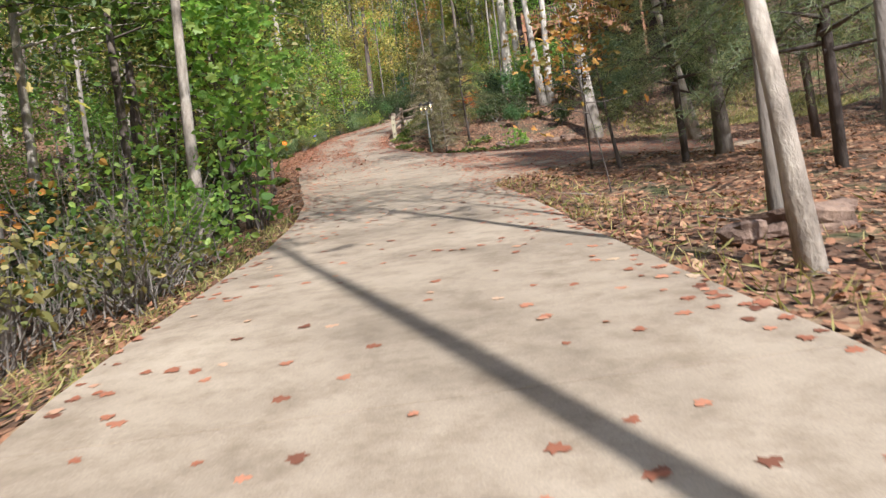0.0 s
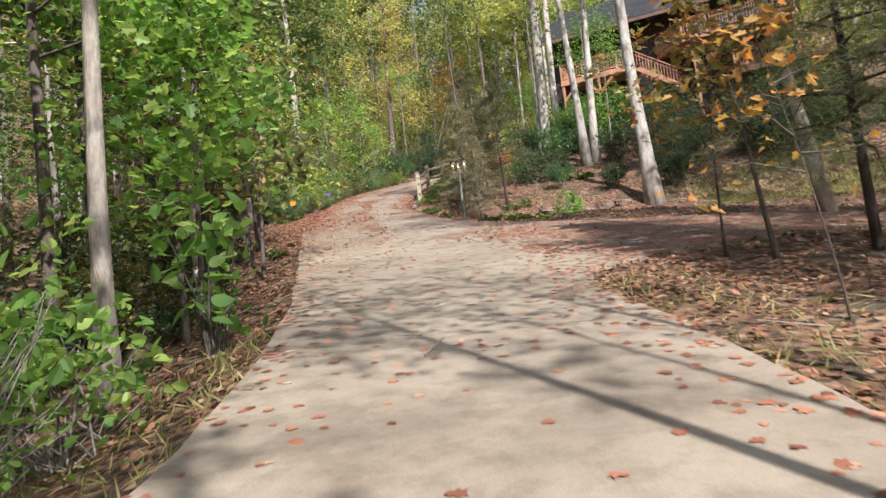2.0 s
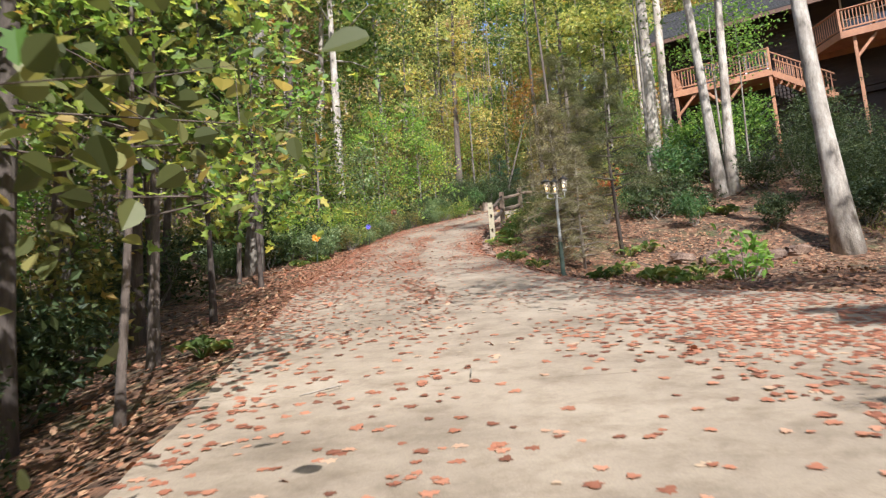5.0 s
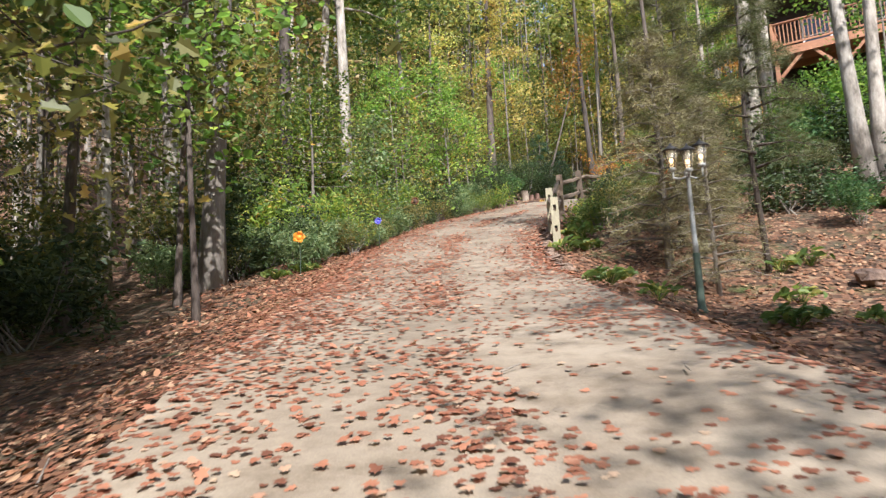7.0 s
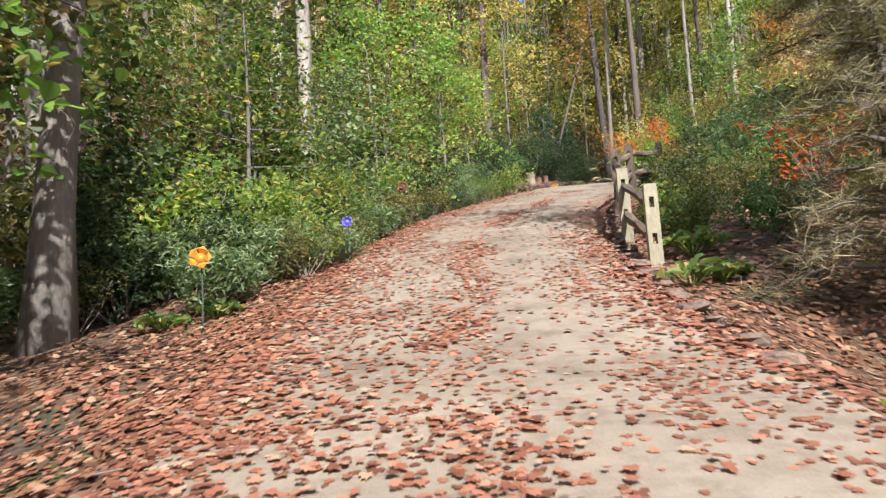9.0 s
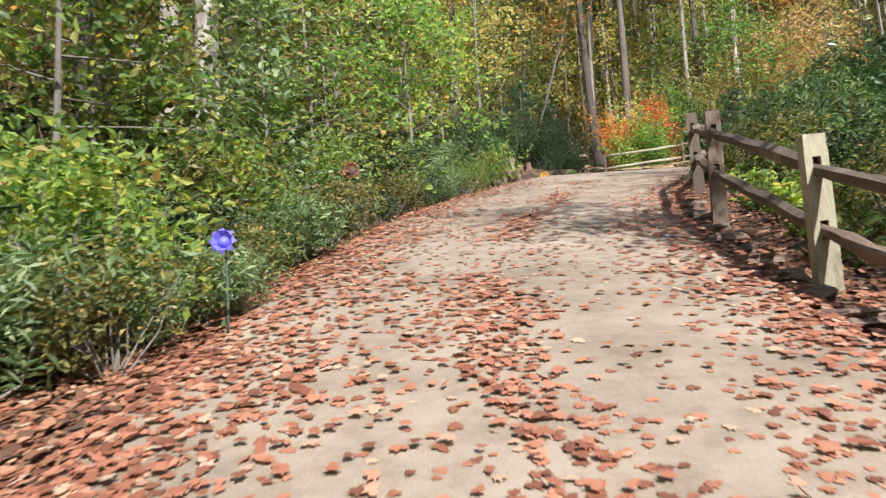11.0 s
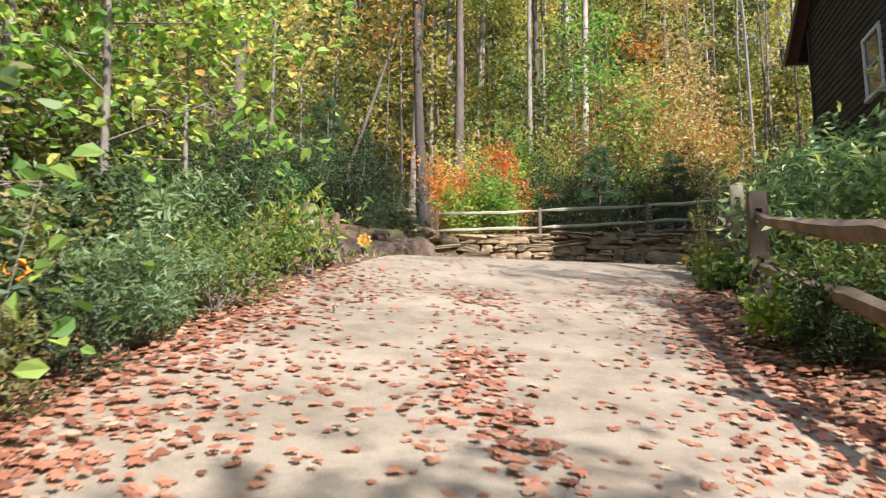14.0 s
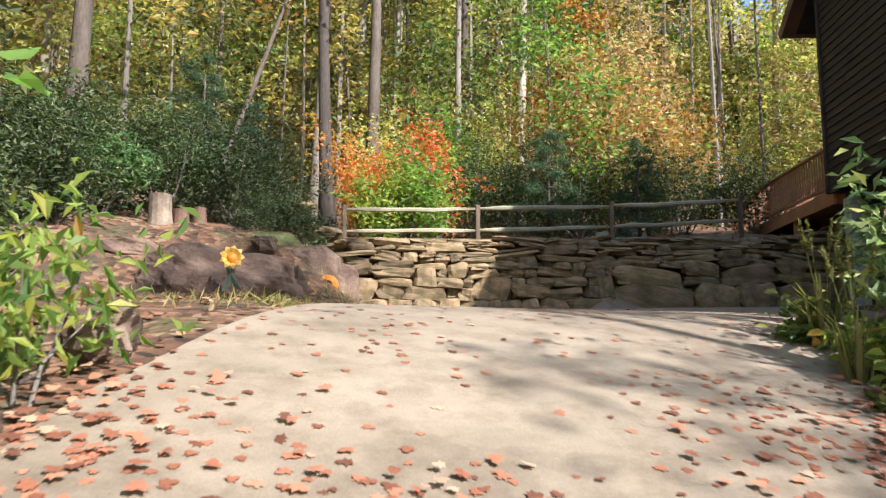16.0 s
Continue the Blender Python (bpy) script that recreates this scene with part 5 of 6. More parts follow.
def build_house():
    house = thing("house", "dark brown timber house with steep shingled roof and decks", "house", at=HOUSE)
    west = Shape()
    west.add([(0.06, -0.5, 16.6), (0.06, -9.3, 16.6), (0.06, -9.3, 21.6), (0.06, -4.9, 24.5), (0.06, -0.5, 21.6), (0.3, -0.5, 16.6), (0.3, -9.3, 16.6), (0.3, -9.3, 21.6), (0.3, -4.9, 24.5), (0.3, -0.5, 21.6)],
             [(0, 4, 3, 2, 1), (5, 6, 7, 8, 9), (0, 1, 6, 5), (1, 2, 7, 6), (2, 3, 8, 7), (3, 4, 9, 8), (4, 0, 5, 9)])
    wall = part("wall", west, SIDING, house)
    z = 16.6
    while z < 24.2:
        half = min(4.4, (24.6 - z - 0.2) / 0.66)
        y0, y1 = -4.9 - half, -4.9 + half
        spans = [(y0, y1)]
        if z + 0.19 > 17.75 and z < 19.15:
            spans = [(y0, -5.45), (-4.35, y1)]
        for p, q in spans:
            s = Shape()
            s.add([(-0.012, p, z), (0.02, p, z + 0.19), (0.06, p, z + 0.19), (0.06, p, z), (-0.012, q, z), (0.02, q, z + 0.19), (0.06, q, z + 0.19), (0.06, q, z)],
                  [(0, 1, 2, 3), (7, 6, 5, 4), (0, 4, 5, 1), (1, 5, 6, 2), (3, 7, 4, 0), (2, 6, 7, 3)])
            part("siding_board", s, SIDING, wall)
        z += 0.178
    window_part(wall, Matrix.Translation((0.0, -4.9, 18.45)), 1.0, 1.4)
    trim = Shape().box((0.1, 0.12, 4.6), Matrix.Translation((0.0, -0.47, 18.9)), 0.01)
    part("corner_board", trim, SIDING, house)
    # the other walls
    rest = Shape()
    rest.box((13.0, 0.24, 5.0), Matrix.Translation((6.8, -0.62, 19.1)))
    part("wall", rest, SIDING, house)
    south = Shape()
    south.box((13.0, 0.24, 4.9), Matrix.Translation((6.8, -9.2, 19.05)))
    south_wall = part("wall", south, SIDING, house)
    for k in range(24):
        s = Shape()
        zz = 16.6 + k * 0.2
        s.add([(0.3, -9.34, zz), (0.3, -9.32, zz + 0.2), (13.3, -9.34, zz), (13.3, -9.32, zz + 0.2), (0.3, -9.315, zz), (13.3, -9.315, zz)], [(0, 2, 3, 1), (0, 4, 5, 2)])
        part("siding_board", s, SIDING, south_wall)
    low = Shape()
    low.box((12.0, 8.0, 4.4), Matrix.Translation((7.2, -5.0, 14.3)))
    part("basement_wall", low, SIDING, house, "dark recessed basement wall under the house")
    beam = Shape()
    beam.box((12.9, 8.7, 0.25), Matrix.Translation((6.75, -4.9, 16.45)))
    part("floor_frame", beam, SIDING, house)
    for y in (-1.1, -3.6, -6.2, -8.8):
        part("column", Shape().box((0.32, 0.32, 3.6), Matrix.Translation((0.22, y, 14.6)), 0.02), BLOCK, house, "grey concrete column")
    # main roof: two slopes with thickness, fascia under the shingles
    for side, nm in ((1, "roof"), (-1, "roof")):
        ye = -4.9 + (5.75 if side > 0 else -6.1)
        ze = gable_z(ye) + 0.12
        s = Shape()
        top = [(-0.32, -4.9, 24.72), (14.0, -4.9, 24.72), (14.0, ye, ze), (-0.32, ye, ze)]
        bot = [(x, y, z - 0.16) for x, y, z in top]
        s.add(top + bot, [(0, 1, 2, 3), (7, 6, 5, 4), (0, 3, 7, 4), (1, 5, 6, 2), (3, 2, 6, 7), (0, 4, 5, 1)])
        r = part(nm, s, ROOFING, house)
        for k in range(22):
            f0 = k / 22
            f1 = (k + 1) / 22
            ya, yb = -4.9 + (ye + 4.9) * f0, -4.9 + (ye + 4.9) * f1
            za, zb = 24.72 + (ze - 24.72) * f0, 24.72 + (ze - 24.72) * f1
            c = Shape()
            c.add([(-0.34, ya, za + 0.004), (14.02, ya, za + 0.004), (14.02, yb, zb + 0.03), (-0.34, yb, zb + 0.03), (14.02, yb, zb + 0.002), (-0.34, yb, zb + 0.002)], [(0, 1, 2, 3), (3, 2, 4, 5)])
            part("shingle_course", c, ROOFING, r)
        fb = Shape()
        board(fb, (-0.35, -4.9, 24.5), (-0.35, ye, ze - 0.2), 0.05, 0.26)
        part("rake_board", fb, TRIM, house)
        so = Shape()
        so.add([(-0.32, -4.9, 24.53), (0.0, -4.9, 24.53), (0.0, ye, ze - 0.18), (-0.32, ye, ze - 0.18)], [(0, 3, 2, 1)])
        so.add([(-0.32, -4.9, 24.50), (0.0, -4.9, 24.50), (0.0, ye, ze - 0.21), (-0.32, ye, ze - 0.21)], [(0, 1, 2, 3)])
        part("soffit", so, TRIM, house, "reddish brown timber soffit")
        ev = Shape()
        board(ev, (-0.32, ye, ze - 0.14), (14.0, ye, ze - 0.14), 0.04, 0.2)
        part("fascia", ev, TRIM, house)
    # cross gable to the south with tall windows
    cg = Shape()
    cg.add([(7.0, -9.36, 18.5), (14.2, -9.36, 18.5), (14.2, -9.36, 21.0), (10.6, -9.36, 24.0), (7.0, -9.36, 21.0), (7.0, -8.9, 18.5), (14.2, -8.9, 18.5), (14.2, -8.9, 21.0), (10.6, -8.9, 24.0), (7.0, -8.9, 21.0)],
           [(0, 1, 2, 3, 4), (9, 8, 7, 6, 5), (0, 5, 6, 1), (1, 6, 7, 2), (2, 7, 8, 3), (3, 8, 9, 4), (4, 9, 5, 0)])
    gable = part("gable_wall", cg, SIDING, house)
    for side in (-1, 1):
        s = Shape()
        xe = 10.6 + side * 4.2
        top = [(10.6, -10.4, 24.3), (10.6, -5.2, 24.3), (xe, -5.2, 20.75), (xe, -10.4, 20.75)]
        s.add(top + [(x, y, z - 0.18) for x, y, z in top], [(0, 1, 2, 3), (7, 6, 5, 4), (0, 3, 7, 4), (1, 5, 6, 2), (3, 2, 6, 7), (0, 4, 5, 1)])
        part("roof", s, ROOFING, house)
        rb = Shape()
        board(rb, (10.6, -10.43, 24.08), (xe, -10.43, 20.55), 0.05, 0.26)
        part("rake_board", rb, TRIM, house)
    turn = Matrix.Rotation(radians(90), 4, "Z")
    for x, w, zc, h in ((9.1, 1.1, 19.9, 2.2), (10.35, 1.0, 20.1, 2.6), (11.6, 1.0, 20.1, 2.6), (12.8, 1.1, 19.9, 2.2)):
        window_part(gable, Matrix.Translation((x, -9.4, zc)) @ turn, w, h)
    for x in (2.4, 4.6):
        window_part(south_wall, Matrix.Translation((x, -9.4, 18.7)) @ turn, 1.0, 1.5)


def railing(parent, a, b, floor, post_ends=(True, True), h=1.0, gap=0.14):
    a, b = Vector((*a, floor)), Vector((*b, floor))
    n = max(2, int((b - a).length / gap))
    for i, on in ((0, post_ends[0]), (n, post_ends[1])):
        if on:
            p = a.lerp(b, i / n)
            part("post", Shape().box((0.11, 0.11, h + 0.1), Matrix.Translation(p + Vector((0, 0, h / 2))), 0.012), DECK_WOOD, parent)
    part("top_rail", board(Shape(), a + Vector((0, 0, h)), b + Vector((0, 0, h)), 0.13, 0.045), DECK_WOOD, parent)
    part("lower_rail", board(Shape(), a + Vector((0, 0, 0.12)), b + Vector((0, 0, 0.12)), 0.05, 0.07), DECK_WOOD, parent)
    me = Shape().box((0.038, 0.038, h - 0.14), None, 0.004).mesh("baluster", DECK_WOOD)
    for i in range(1, n):
        o = part("baluster", me, None, parent)
        o.matrix_basis = Matrix.Translation(a.lerp(b, i / n) + Vector((0, 0, h / 2 + 0.04)))


def deck_floor(parent, corners, z, boards_along=0):
    xs = [c[0] for c in corners]
    ys = [c[1] for c in corners]
    s = Shape()
    n = len(corners)
    top = [(x, y, z) for x, y in corners]
    s.add(top + [(x, y, z - 0.05) for x, y in corners], [tuple(range(n)), tuple(reversed(range(n, 2 * n)))] + [(i, i + n, (i + 1) % n + n, (i + 1) % n) for i in range(n)])
    part("floor", s, DECK_WOOD, parent)
    for (p, q) in zip(corners, corners[1:] + corners[:1]):
        part("rim_board", board(Shape(), (*p, z - 0.19), (*q, z - 0.19), 0.05, 0.28), DECK_WOOD, parent)


def deck_post(parent, x, y, z0, z1):
    part("support_post", Shape().box((0.15, 0.15, z1 - z0), Matrix.Translation((x, y, (z0 + z1) / 2)), 0.012), DECK_WOOD, parent)


def brace(parent, a, b):
    part("brace", board(Shape(), a, b, 0.09, 0.13), DECK_WOOD, parent)


def build_decks():
    low = thing("deck", "reddish stained timber deck on braced posts", "deck", "house decks", at=HOUSE)
    deck_floor(low, [(0.9, -11.1), (5.4, -11.1), (5.4, -9.4), (0.9, -9.4)], 17.85)
    railing(low, (0.95, -11.05), (5.35, -11.05), 17.85)
    railing(low, (0.95, -11.05), (0.95, -9.45), 17.85, (False, True))
    for x in (1.0, 3.2, 5.3):
        deck_post(low, x, -11.0, 12.0, 17.66)
    brace(low, (1.0, -11.0, 16.6), (2.0, -11.0, 17.6))
    brace(low, (3.2, -11.0, 16.6), (2.3, -11.0, 17.6))
    brace(low, (3.2, -11.0, 16.6), (4.2, -11.0, 17.6))
    # a flight of steps down from this deck
    for i in range(9):
        part("tread", Shape().box((0.28, 1.0, 0.04), Matrix.Translation((5.6 + i * 0.26, -10.3, 17.7 - i * 0.18)), 0.006), DECK_WOOD, low)
    for y in (-10.8, -9.8):
        part("stringer", board(Shape(), (5.4, y, 17.7), (7.9, y, 15.95), 0.05, 0.26), DECK_WOOD, low)
        part("handrail", board(Shape(), (5.4, y, 18.75), (7.9, y, 17.0), 0.09, 0.05), DECK_WOOD, low)
        for i in range(1, 15):
            part("baluster", Shape().box((0.035, 0.035, 0.95), Matrix.Translation((5.4 + i * 0.167, y, 18.2 - i * 0.117)), 0.004), DECK_WOOD, low)
    up = thing("deck", "wide upper timber deck with slatted railing", "deck", "house decks", at=HOUSE)
    deck_floor(up, [(6.6, -9.5), (8.4, -11.6), (14.5, -11.6), (14.5, -9.5)], 18.55)
    railing(up, (6.65, -9.55), (8.42, -11.55), 18.55)
    railing(up, (8.42, -11.55), (14.4, -11.55), 18.55, (False, True))
    for x in (8.9, 11.6, 14.3):
        deck_post(up, x, -11.4, 12.0, 18.35)
        brace(up, (x, -11.4, 17.3), (x + 0.9, -11.4, 18.25))
    ground_deck = thing("deck", "low timber deck with railing under the upper deck", "deck", "house decks", at=HOUSE)
    deck_floor(ground_deck, [(11.0, -13.0), (16.0, -13.0), (16.0, -9.5), (11.0, -9.5)], 15.6)
    railing(ground_deck, (11.05, -12.95), (15.95, -12.95), 15.6)
    for x in (11.2, 13.5, 15.8):
        deck_post(ground_deck, x, -12.8, 11.5, 15.4)
    bridge = thing("footbridge", "reddish timber walkway with railing from the terrace to the house", "walkway", at=HOUSE)
    deck_floor(bridge, [(0.15, 5.3), (1.5, 5.3), (1.5, -0.4), (0.15, -0.4)], 16.72)
    railing(bridge, (0.2, 5.2), (0.2, -0.42), 16.72)
    railing(bridge, (1.45, 5.2), (1.45, -0.42), 16.72)
    for y in (5.0, 2.0):
        for x in (0.25, 1.4):
            deck_post(bridge, x, y, 13.0, 16.5)
    for i in range(4):
        part("tread", Shape().box((1.25, 0.3, 0.05), Matrix.Translation((0.82, 5.5 + 0.28 * i, 16.5 - 0.19 * i)), 0.008), DECK_WOOD, bridge)
    for x in (0.2, 1.45):
        part("stringer", board(Shape(), (x, 5.3, 16.55), (x, 6.6, 15.7), 0.05, 0.26), DECK_WOOD, bridge)
        part("handrail", board(Shape(), (x, 5.25, 17.7), (x, 6.55, 16.9), 0.09, 0.05), DECK_WOOD, bridge)
        part("post", Shape().box((0.11, 0.11, 1.25), Matrix.Translation((x, 6.55, 16.35)), 0.012), DECK_WOOD, bridge)
        for i in range(1, 9):
            part("baluster", Shape().box((0.035, 0.035, 0.95), Matrix.Translation((x, 5.28 + i * 0.145, 17.15 - i * 0.09)), 0.004), DECK_WOOD, bridge)


build_house()
build_decks()


# ---- lamps ----
def lantern(parent, m, s=1.0):
    """A tapered glass lantern with a conical cap and a lit bulb."""
    cap = part("lantern_cap", Shape().lathe([(0.155 * s, 0.0), (0.15 * s, 0.02 * s), (0.06 * s, 0.075 * s), (0.025 * s, 0.10 * s), (0.012 * s, 0.14 * s)], m), DARK_METAL, parent, "dark conical lantern cap", True)
    glass = part("lantern_glass", Shape().lathe([(0.055 * s, -0.30 * s), (0.115 * s, -0.01 * s), (0.11 * s, -0.01 * s), (0.05 * s, -0.295 * s)], m), CLEAR, parent, "clear tapered glass", True)
    glass.visible_shadow = False
    for i in range(4):
        w = i * math.pi / 2 + 0.4
        st = Shape().tube([m @ Vector((0.058 * s * math.cos(w), 0.058 * s * math.sin(w), -0.30 * s)), m @ Vector((0.12 * s * math.cos(w), 0.12 * s * math.sin(w), 0.0))], [0.006, 0.006], 4)
        part("lantern_bar", st, DARK_METAL, parent)
    part("lantern_base", Shape().lathe([(0.02 * s, -0.36 * s), (0.065 * s, -0.33 * s), (0.06 * s, -0.29 * s)], m), IRON, parent, smooth=True)
    part("bulb", Shape().lathe([(0.012, -0.22 * s), (0.04 * s, -0.17 * s), (0.04 * s, -0.11 * s), (0.012, -0.06 * s)], m), BULB, parent, "glowing warm bulb", True)


def lamp_post(x, y):
    z = zg(x, y) - 0.02
    lamp = thing("street_lamp", "pale metal garden lamp post with three lit lanterns", "lamp", at=Matrix.Translation((x, y, z)))
    part("base", Shape().lathe([(0.09, 0.0), (0.085, 0.05), (0.056, 0.12), (0.048, 0.78), (0.052, 0.84), (0.04, 0.88)], None), GREEN_PAINT, lamp, "greenish fluted lamp base", True)
    part("pole", Shape().lathe([(0.045, 0.86), (0.036, 1.05), (0.032, 1.96), (0.05, 1.98), (0.05, 2.03), (0.025, 2.07)], None), IRON, lamp, "pale grey pole", True)
    for i, (w, zz) in enumerate(((190, 2.34), (0, 2.38), (265, 2.27))):
        d = Vector((math.cos(radians(w)), math.sin(radians(w)), 0))
        r = 0.21
        arm = Shape().tube([Vector((0, 0, 1.97)), d * r * 0.5 + Vector((0, 0, 1.93)), d * r + Vector((0, 0, 1.95)), d * r + Vector((0, 0, zz - 0.29))], [0.018, 0.016, 0.016, 0.016], 6)
        part("arm", arm, IRON, lamp, smooth=True)
        lantern(lamp, Matrix.Translation(d * r + Vector((0, 0, zz))), 0.85)


lamp_post(0.27, 33.8)
wall_lamp = thing("wall_lantern", "lit lantern on the dark house wall", "lamp", at=HOUSE)
part("bracket", Shape().tube([(0.0, -5.9, 17.0), (-0.16, -5.9, 17.12), (-0.2, -5.9, 17.05)], [0.02, 0.015, 0.015], 6), DARK_METAL, wall_lamp)
lantern(wall_lamp, Matrix.Translation((-0.2, -5.9, 17.0)), 1.0)


# ---- garden ornaments ----
def petals(n, r0, r1, m, cup=0.06):
    s = Shape()
    for i in range(n):
        w = 2 * math.pi * i / n
        c, e = Vector((math.cos(w), math.sin(w), 0)), Vector((-math.sin(w), math.cos(w), 0))
        k = (r1 - r0)
        wd = math.pi * r1 / n * 0.85
        pts = [c * r0 - e * wd * 0.35, c * (r0 + k * 0.55) - e * wd * 0.8 + Vector((0, 0, cup)), c * r1 + Vector((0, 0, cup * 0.6)), c * (r0 + k * 0.55) + e * wd * 0.8 + Vector((0, 0, cup)), c * r0 + e * wd * 0.35]
        back = [p - Vector((0, 0, 0.006)) for p in pts]
        q = [m @ p for p in pts + back]
        s.add(q, [(0, 1, 2, 3, 4), (9, 8, 7, 6, 5)] + [(j, j + 5, (j + 1) % 5 + 5, (j + 1) % 5) for j in range(5)])
    return s


def garden_flower(name, label, x, y, z_flower, r, n, petal_mat, eye_mat, leaves=False, face=200, stake=GREEN_PAINT, z0=None, eye=0.42):
    z0 = zg(x, y) if z0 is None else z0
    fl = thing(name, label, "garden ornament", at=Matrix.Translation((x, y, z0)))
    h = z_flower - z0
    part("stake", Shape().tube([(0, 0, -0.15), (0.01, 0, h * 0.5), (0, 0, h)], [0.009, 0.009, 0.008], 6), stake, fl)
    m = Matrix.Translation((0, -0.02, h)) @ Matrix.Rotation(radians(face), 4, "Z") @ Matrix.Rotation(radians(80), 4, "X")
    part("petal_ring", petals(n, r * 0.35, r, m), petal_mat, fl)
    part("flower_eye", Shape().lathe([(r * eye, -0.01), (r * eye, 0.02), (r * 0.2, 0.045), (0.005, 0.05)], m, 14), eye_mat, fl, smooth=True)
    if leaves:
        for w in (50, 140):
            lf = petals(1, 0.01, 0.13, Matrix.Translation((0, 0, h * 0.5)) @ Matrix.Rotation(radians(face), 4, "Z") @ Matrix.Rotation(radians(75), 4, "X") @ Matrix.Rotation(radians(w), 4, "Z"))
            for k, q in enumerate(lf.v):
                lf.v[k] = (q[0] * 0.5, q[1] * 0.5, h * 0.5 + (q[2] - h * 0.5))
            part("leaf", lf, GREEN_PAINT, fl)


garden_flower("garden_flower", "orange metal flower ornament on a thin stake", -6.85, 38.4, 9.22, 0.14, 5, ORANGE_PAINT, ORANGE_PAINT, face=10)
garden_flower("garden_flower", "metal sunflower with a large rusty disc on a stake", -5.65, 47.0, 11.78, 0.15, 12, RUST, RUST_DARK, True, face=0, eye=0.74)
garden_flower("garden_flower", "violet metal pinwheel flower among shrubs", -5.75, 41.4, 10.05, 0.1, 8, BLUE_PAINT, BLUE_PAINT, face=0)
garden_flower("garden_flower", "yellow metal sunflower with green leaves before a boulder", -1.4, 60.9, 14.4, 0.17, 9, YELLOW_PAINT, ORANGE_PAINT, True, face=-10)
garden_flower("garden_flower", "small orange flower ornament at the woods' edge", -5.2, 50.6, 12.4, 0.09, 6, ORANGE_PAINT, RUST, face=0)


def coil(x, y, z, r):
    ob = thing("garden_coil", "orange coiled hose hung before a boulder", "garden hose", at=pose(x, y, z, 78, 0, -15))
    s = Shape()
    for k in range(4):
        rr = r * (1 - 0.17 * k)
        s.tube([(rr * math.cos(a), rr * math.sin(a), 0.01 * k) for a in np.linspace(0, 2 * math.pi, 20)], [0.014] * 20, 6, cap=False)
    part("hose", s, ORANGE_PAINT, ob, smooth=True)


coil(0.35, 62.75, 14.25, 0.16)


def stump(x, y, r, h, label, wood):
    ob = thing("tree_stump", label, "stump", at=Matrix.Translation((x, y, zg(x, y))))
    part("bark", Shape().tube([(0, 0, -0.2), (0, 0, 0.05), (0, 0, h)], [r * 1.15, r * 1.02, r], 14, wobble=0.12), wood, ob, smooth=False)
    part("cut_face", Shape().lathe([(r * 0.93, h - 0.01), (r * 0.9, h + 0.012), (r * 0.3, h + 0.02)], None, 14), wood, ob)


stump(-2.25, 64.6, 0.21, 0.48, "pale sawn log standing upright in the garden bed", STUMP)
stump(-1.9, 64.7, 0.15, 0.2, "short reddish tree stump beside a sawn log", TRIM)
stump(-1.58, 64.6, 0.12, 0.24, "small reddish stump behind the boulder", TRIM)
for i, (x, y, z) in enumerate([(9.1, 68.0, 0.1), (9.55, 67.85, 0.1), (10.0, 67.7, 0.1), (9.8, 67.78, 0.31)]):
    tagged(part("concrete_block", Shape().box((0.42, 0.2, 0.2), pose(x, y, zg(9.5, 67.8) + z, 0, 0, -18), 0.01), BLOCK), "grey concrete block stacked on the terrace", "block", "stacked blocks")


# ---- low plants ----
def hosta(n, r, leaf, seed, colour):
    g = np.random.default_rng(seed)
    st = Shape()
    pos = []
    for i in range(n):
        w = g.uniform(0, 6.28)
        q = r * math.sqrt(g.uniform(0.05, 1))
        p = Vector((q * math.cos(w), q * math.sin(w), 0.12 + 0.25 * g.uniform(0.3, 1) * (1.1 - q / r)))
        st.tube([(0, 0, -0.03), p * 0.6 + Vector((0, 0, 0.05)), p], [0.006, 0.005, 0.004], 4, cap=False)
        pos.append(tuple(p))
    return st.mesh("woody_base", LEAF["grass"]), Shape().leaves(pos, leaf, 0.6, 0.15, 0.6, wide=True, gen=g).mesh("foliage", LEAF[colour])


HOSTA = hosta(30, 0.4, 0.2, 700, "green")
FERN = hosta(60, 0.4, 0.2, 701, "green")
for i, (x, y, s) in enumerate([(2.0, 31.2, 1.1), (2.9, 31.6, 1.0), (3.6, 31.4, 1.0), (-0.9, 34.2, 0.9), (2.4, 33.2, 0.9), (-1.3, 38.6, 1.0), (-0.9, 40.2, 1.1), (-0.7, 42.0, 1.1), (-0.4, 43.4, 1.0), (0.2, 45.0, 1.0), (1.0, 50.6, 0.9), (1.2, 51.4, 0.9), (2.2, 53.6, 0.9), (4.4, 36.0, 1.0), (5.4, 41.0, 1.1), (6.2, 41.2, 1.1), (7.4, 41.0, 1.0), (-0.35, 33.5, 0.8), (1.1, 32.5, 0.9), (1.9, 34.8, 0.9), (3.0, 37.5, 1.0), (2.2, 29.9, 0.9), (2.4, 37.2, 0.9)]):
    shrub(HOSTA if i % 3 else FERN, x, y, "clump of broad green garden leaves", "plant", "garden leaf clumps", i * 0.8, s, "leaf_clump")
for i, (x, y) in enumerate([(-0.9, 38.9), (-4.6, 24.0), (-6.9, 39.0), (-7.5, 38.8), (-6.3, 44.9), (-4.0, 10.2), (-4.2, 14.6)]):
    shrub(FERN, x, y, "small green fern beside the drive", "plant", "ferns", i, 0.8, "fern")

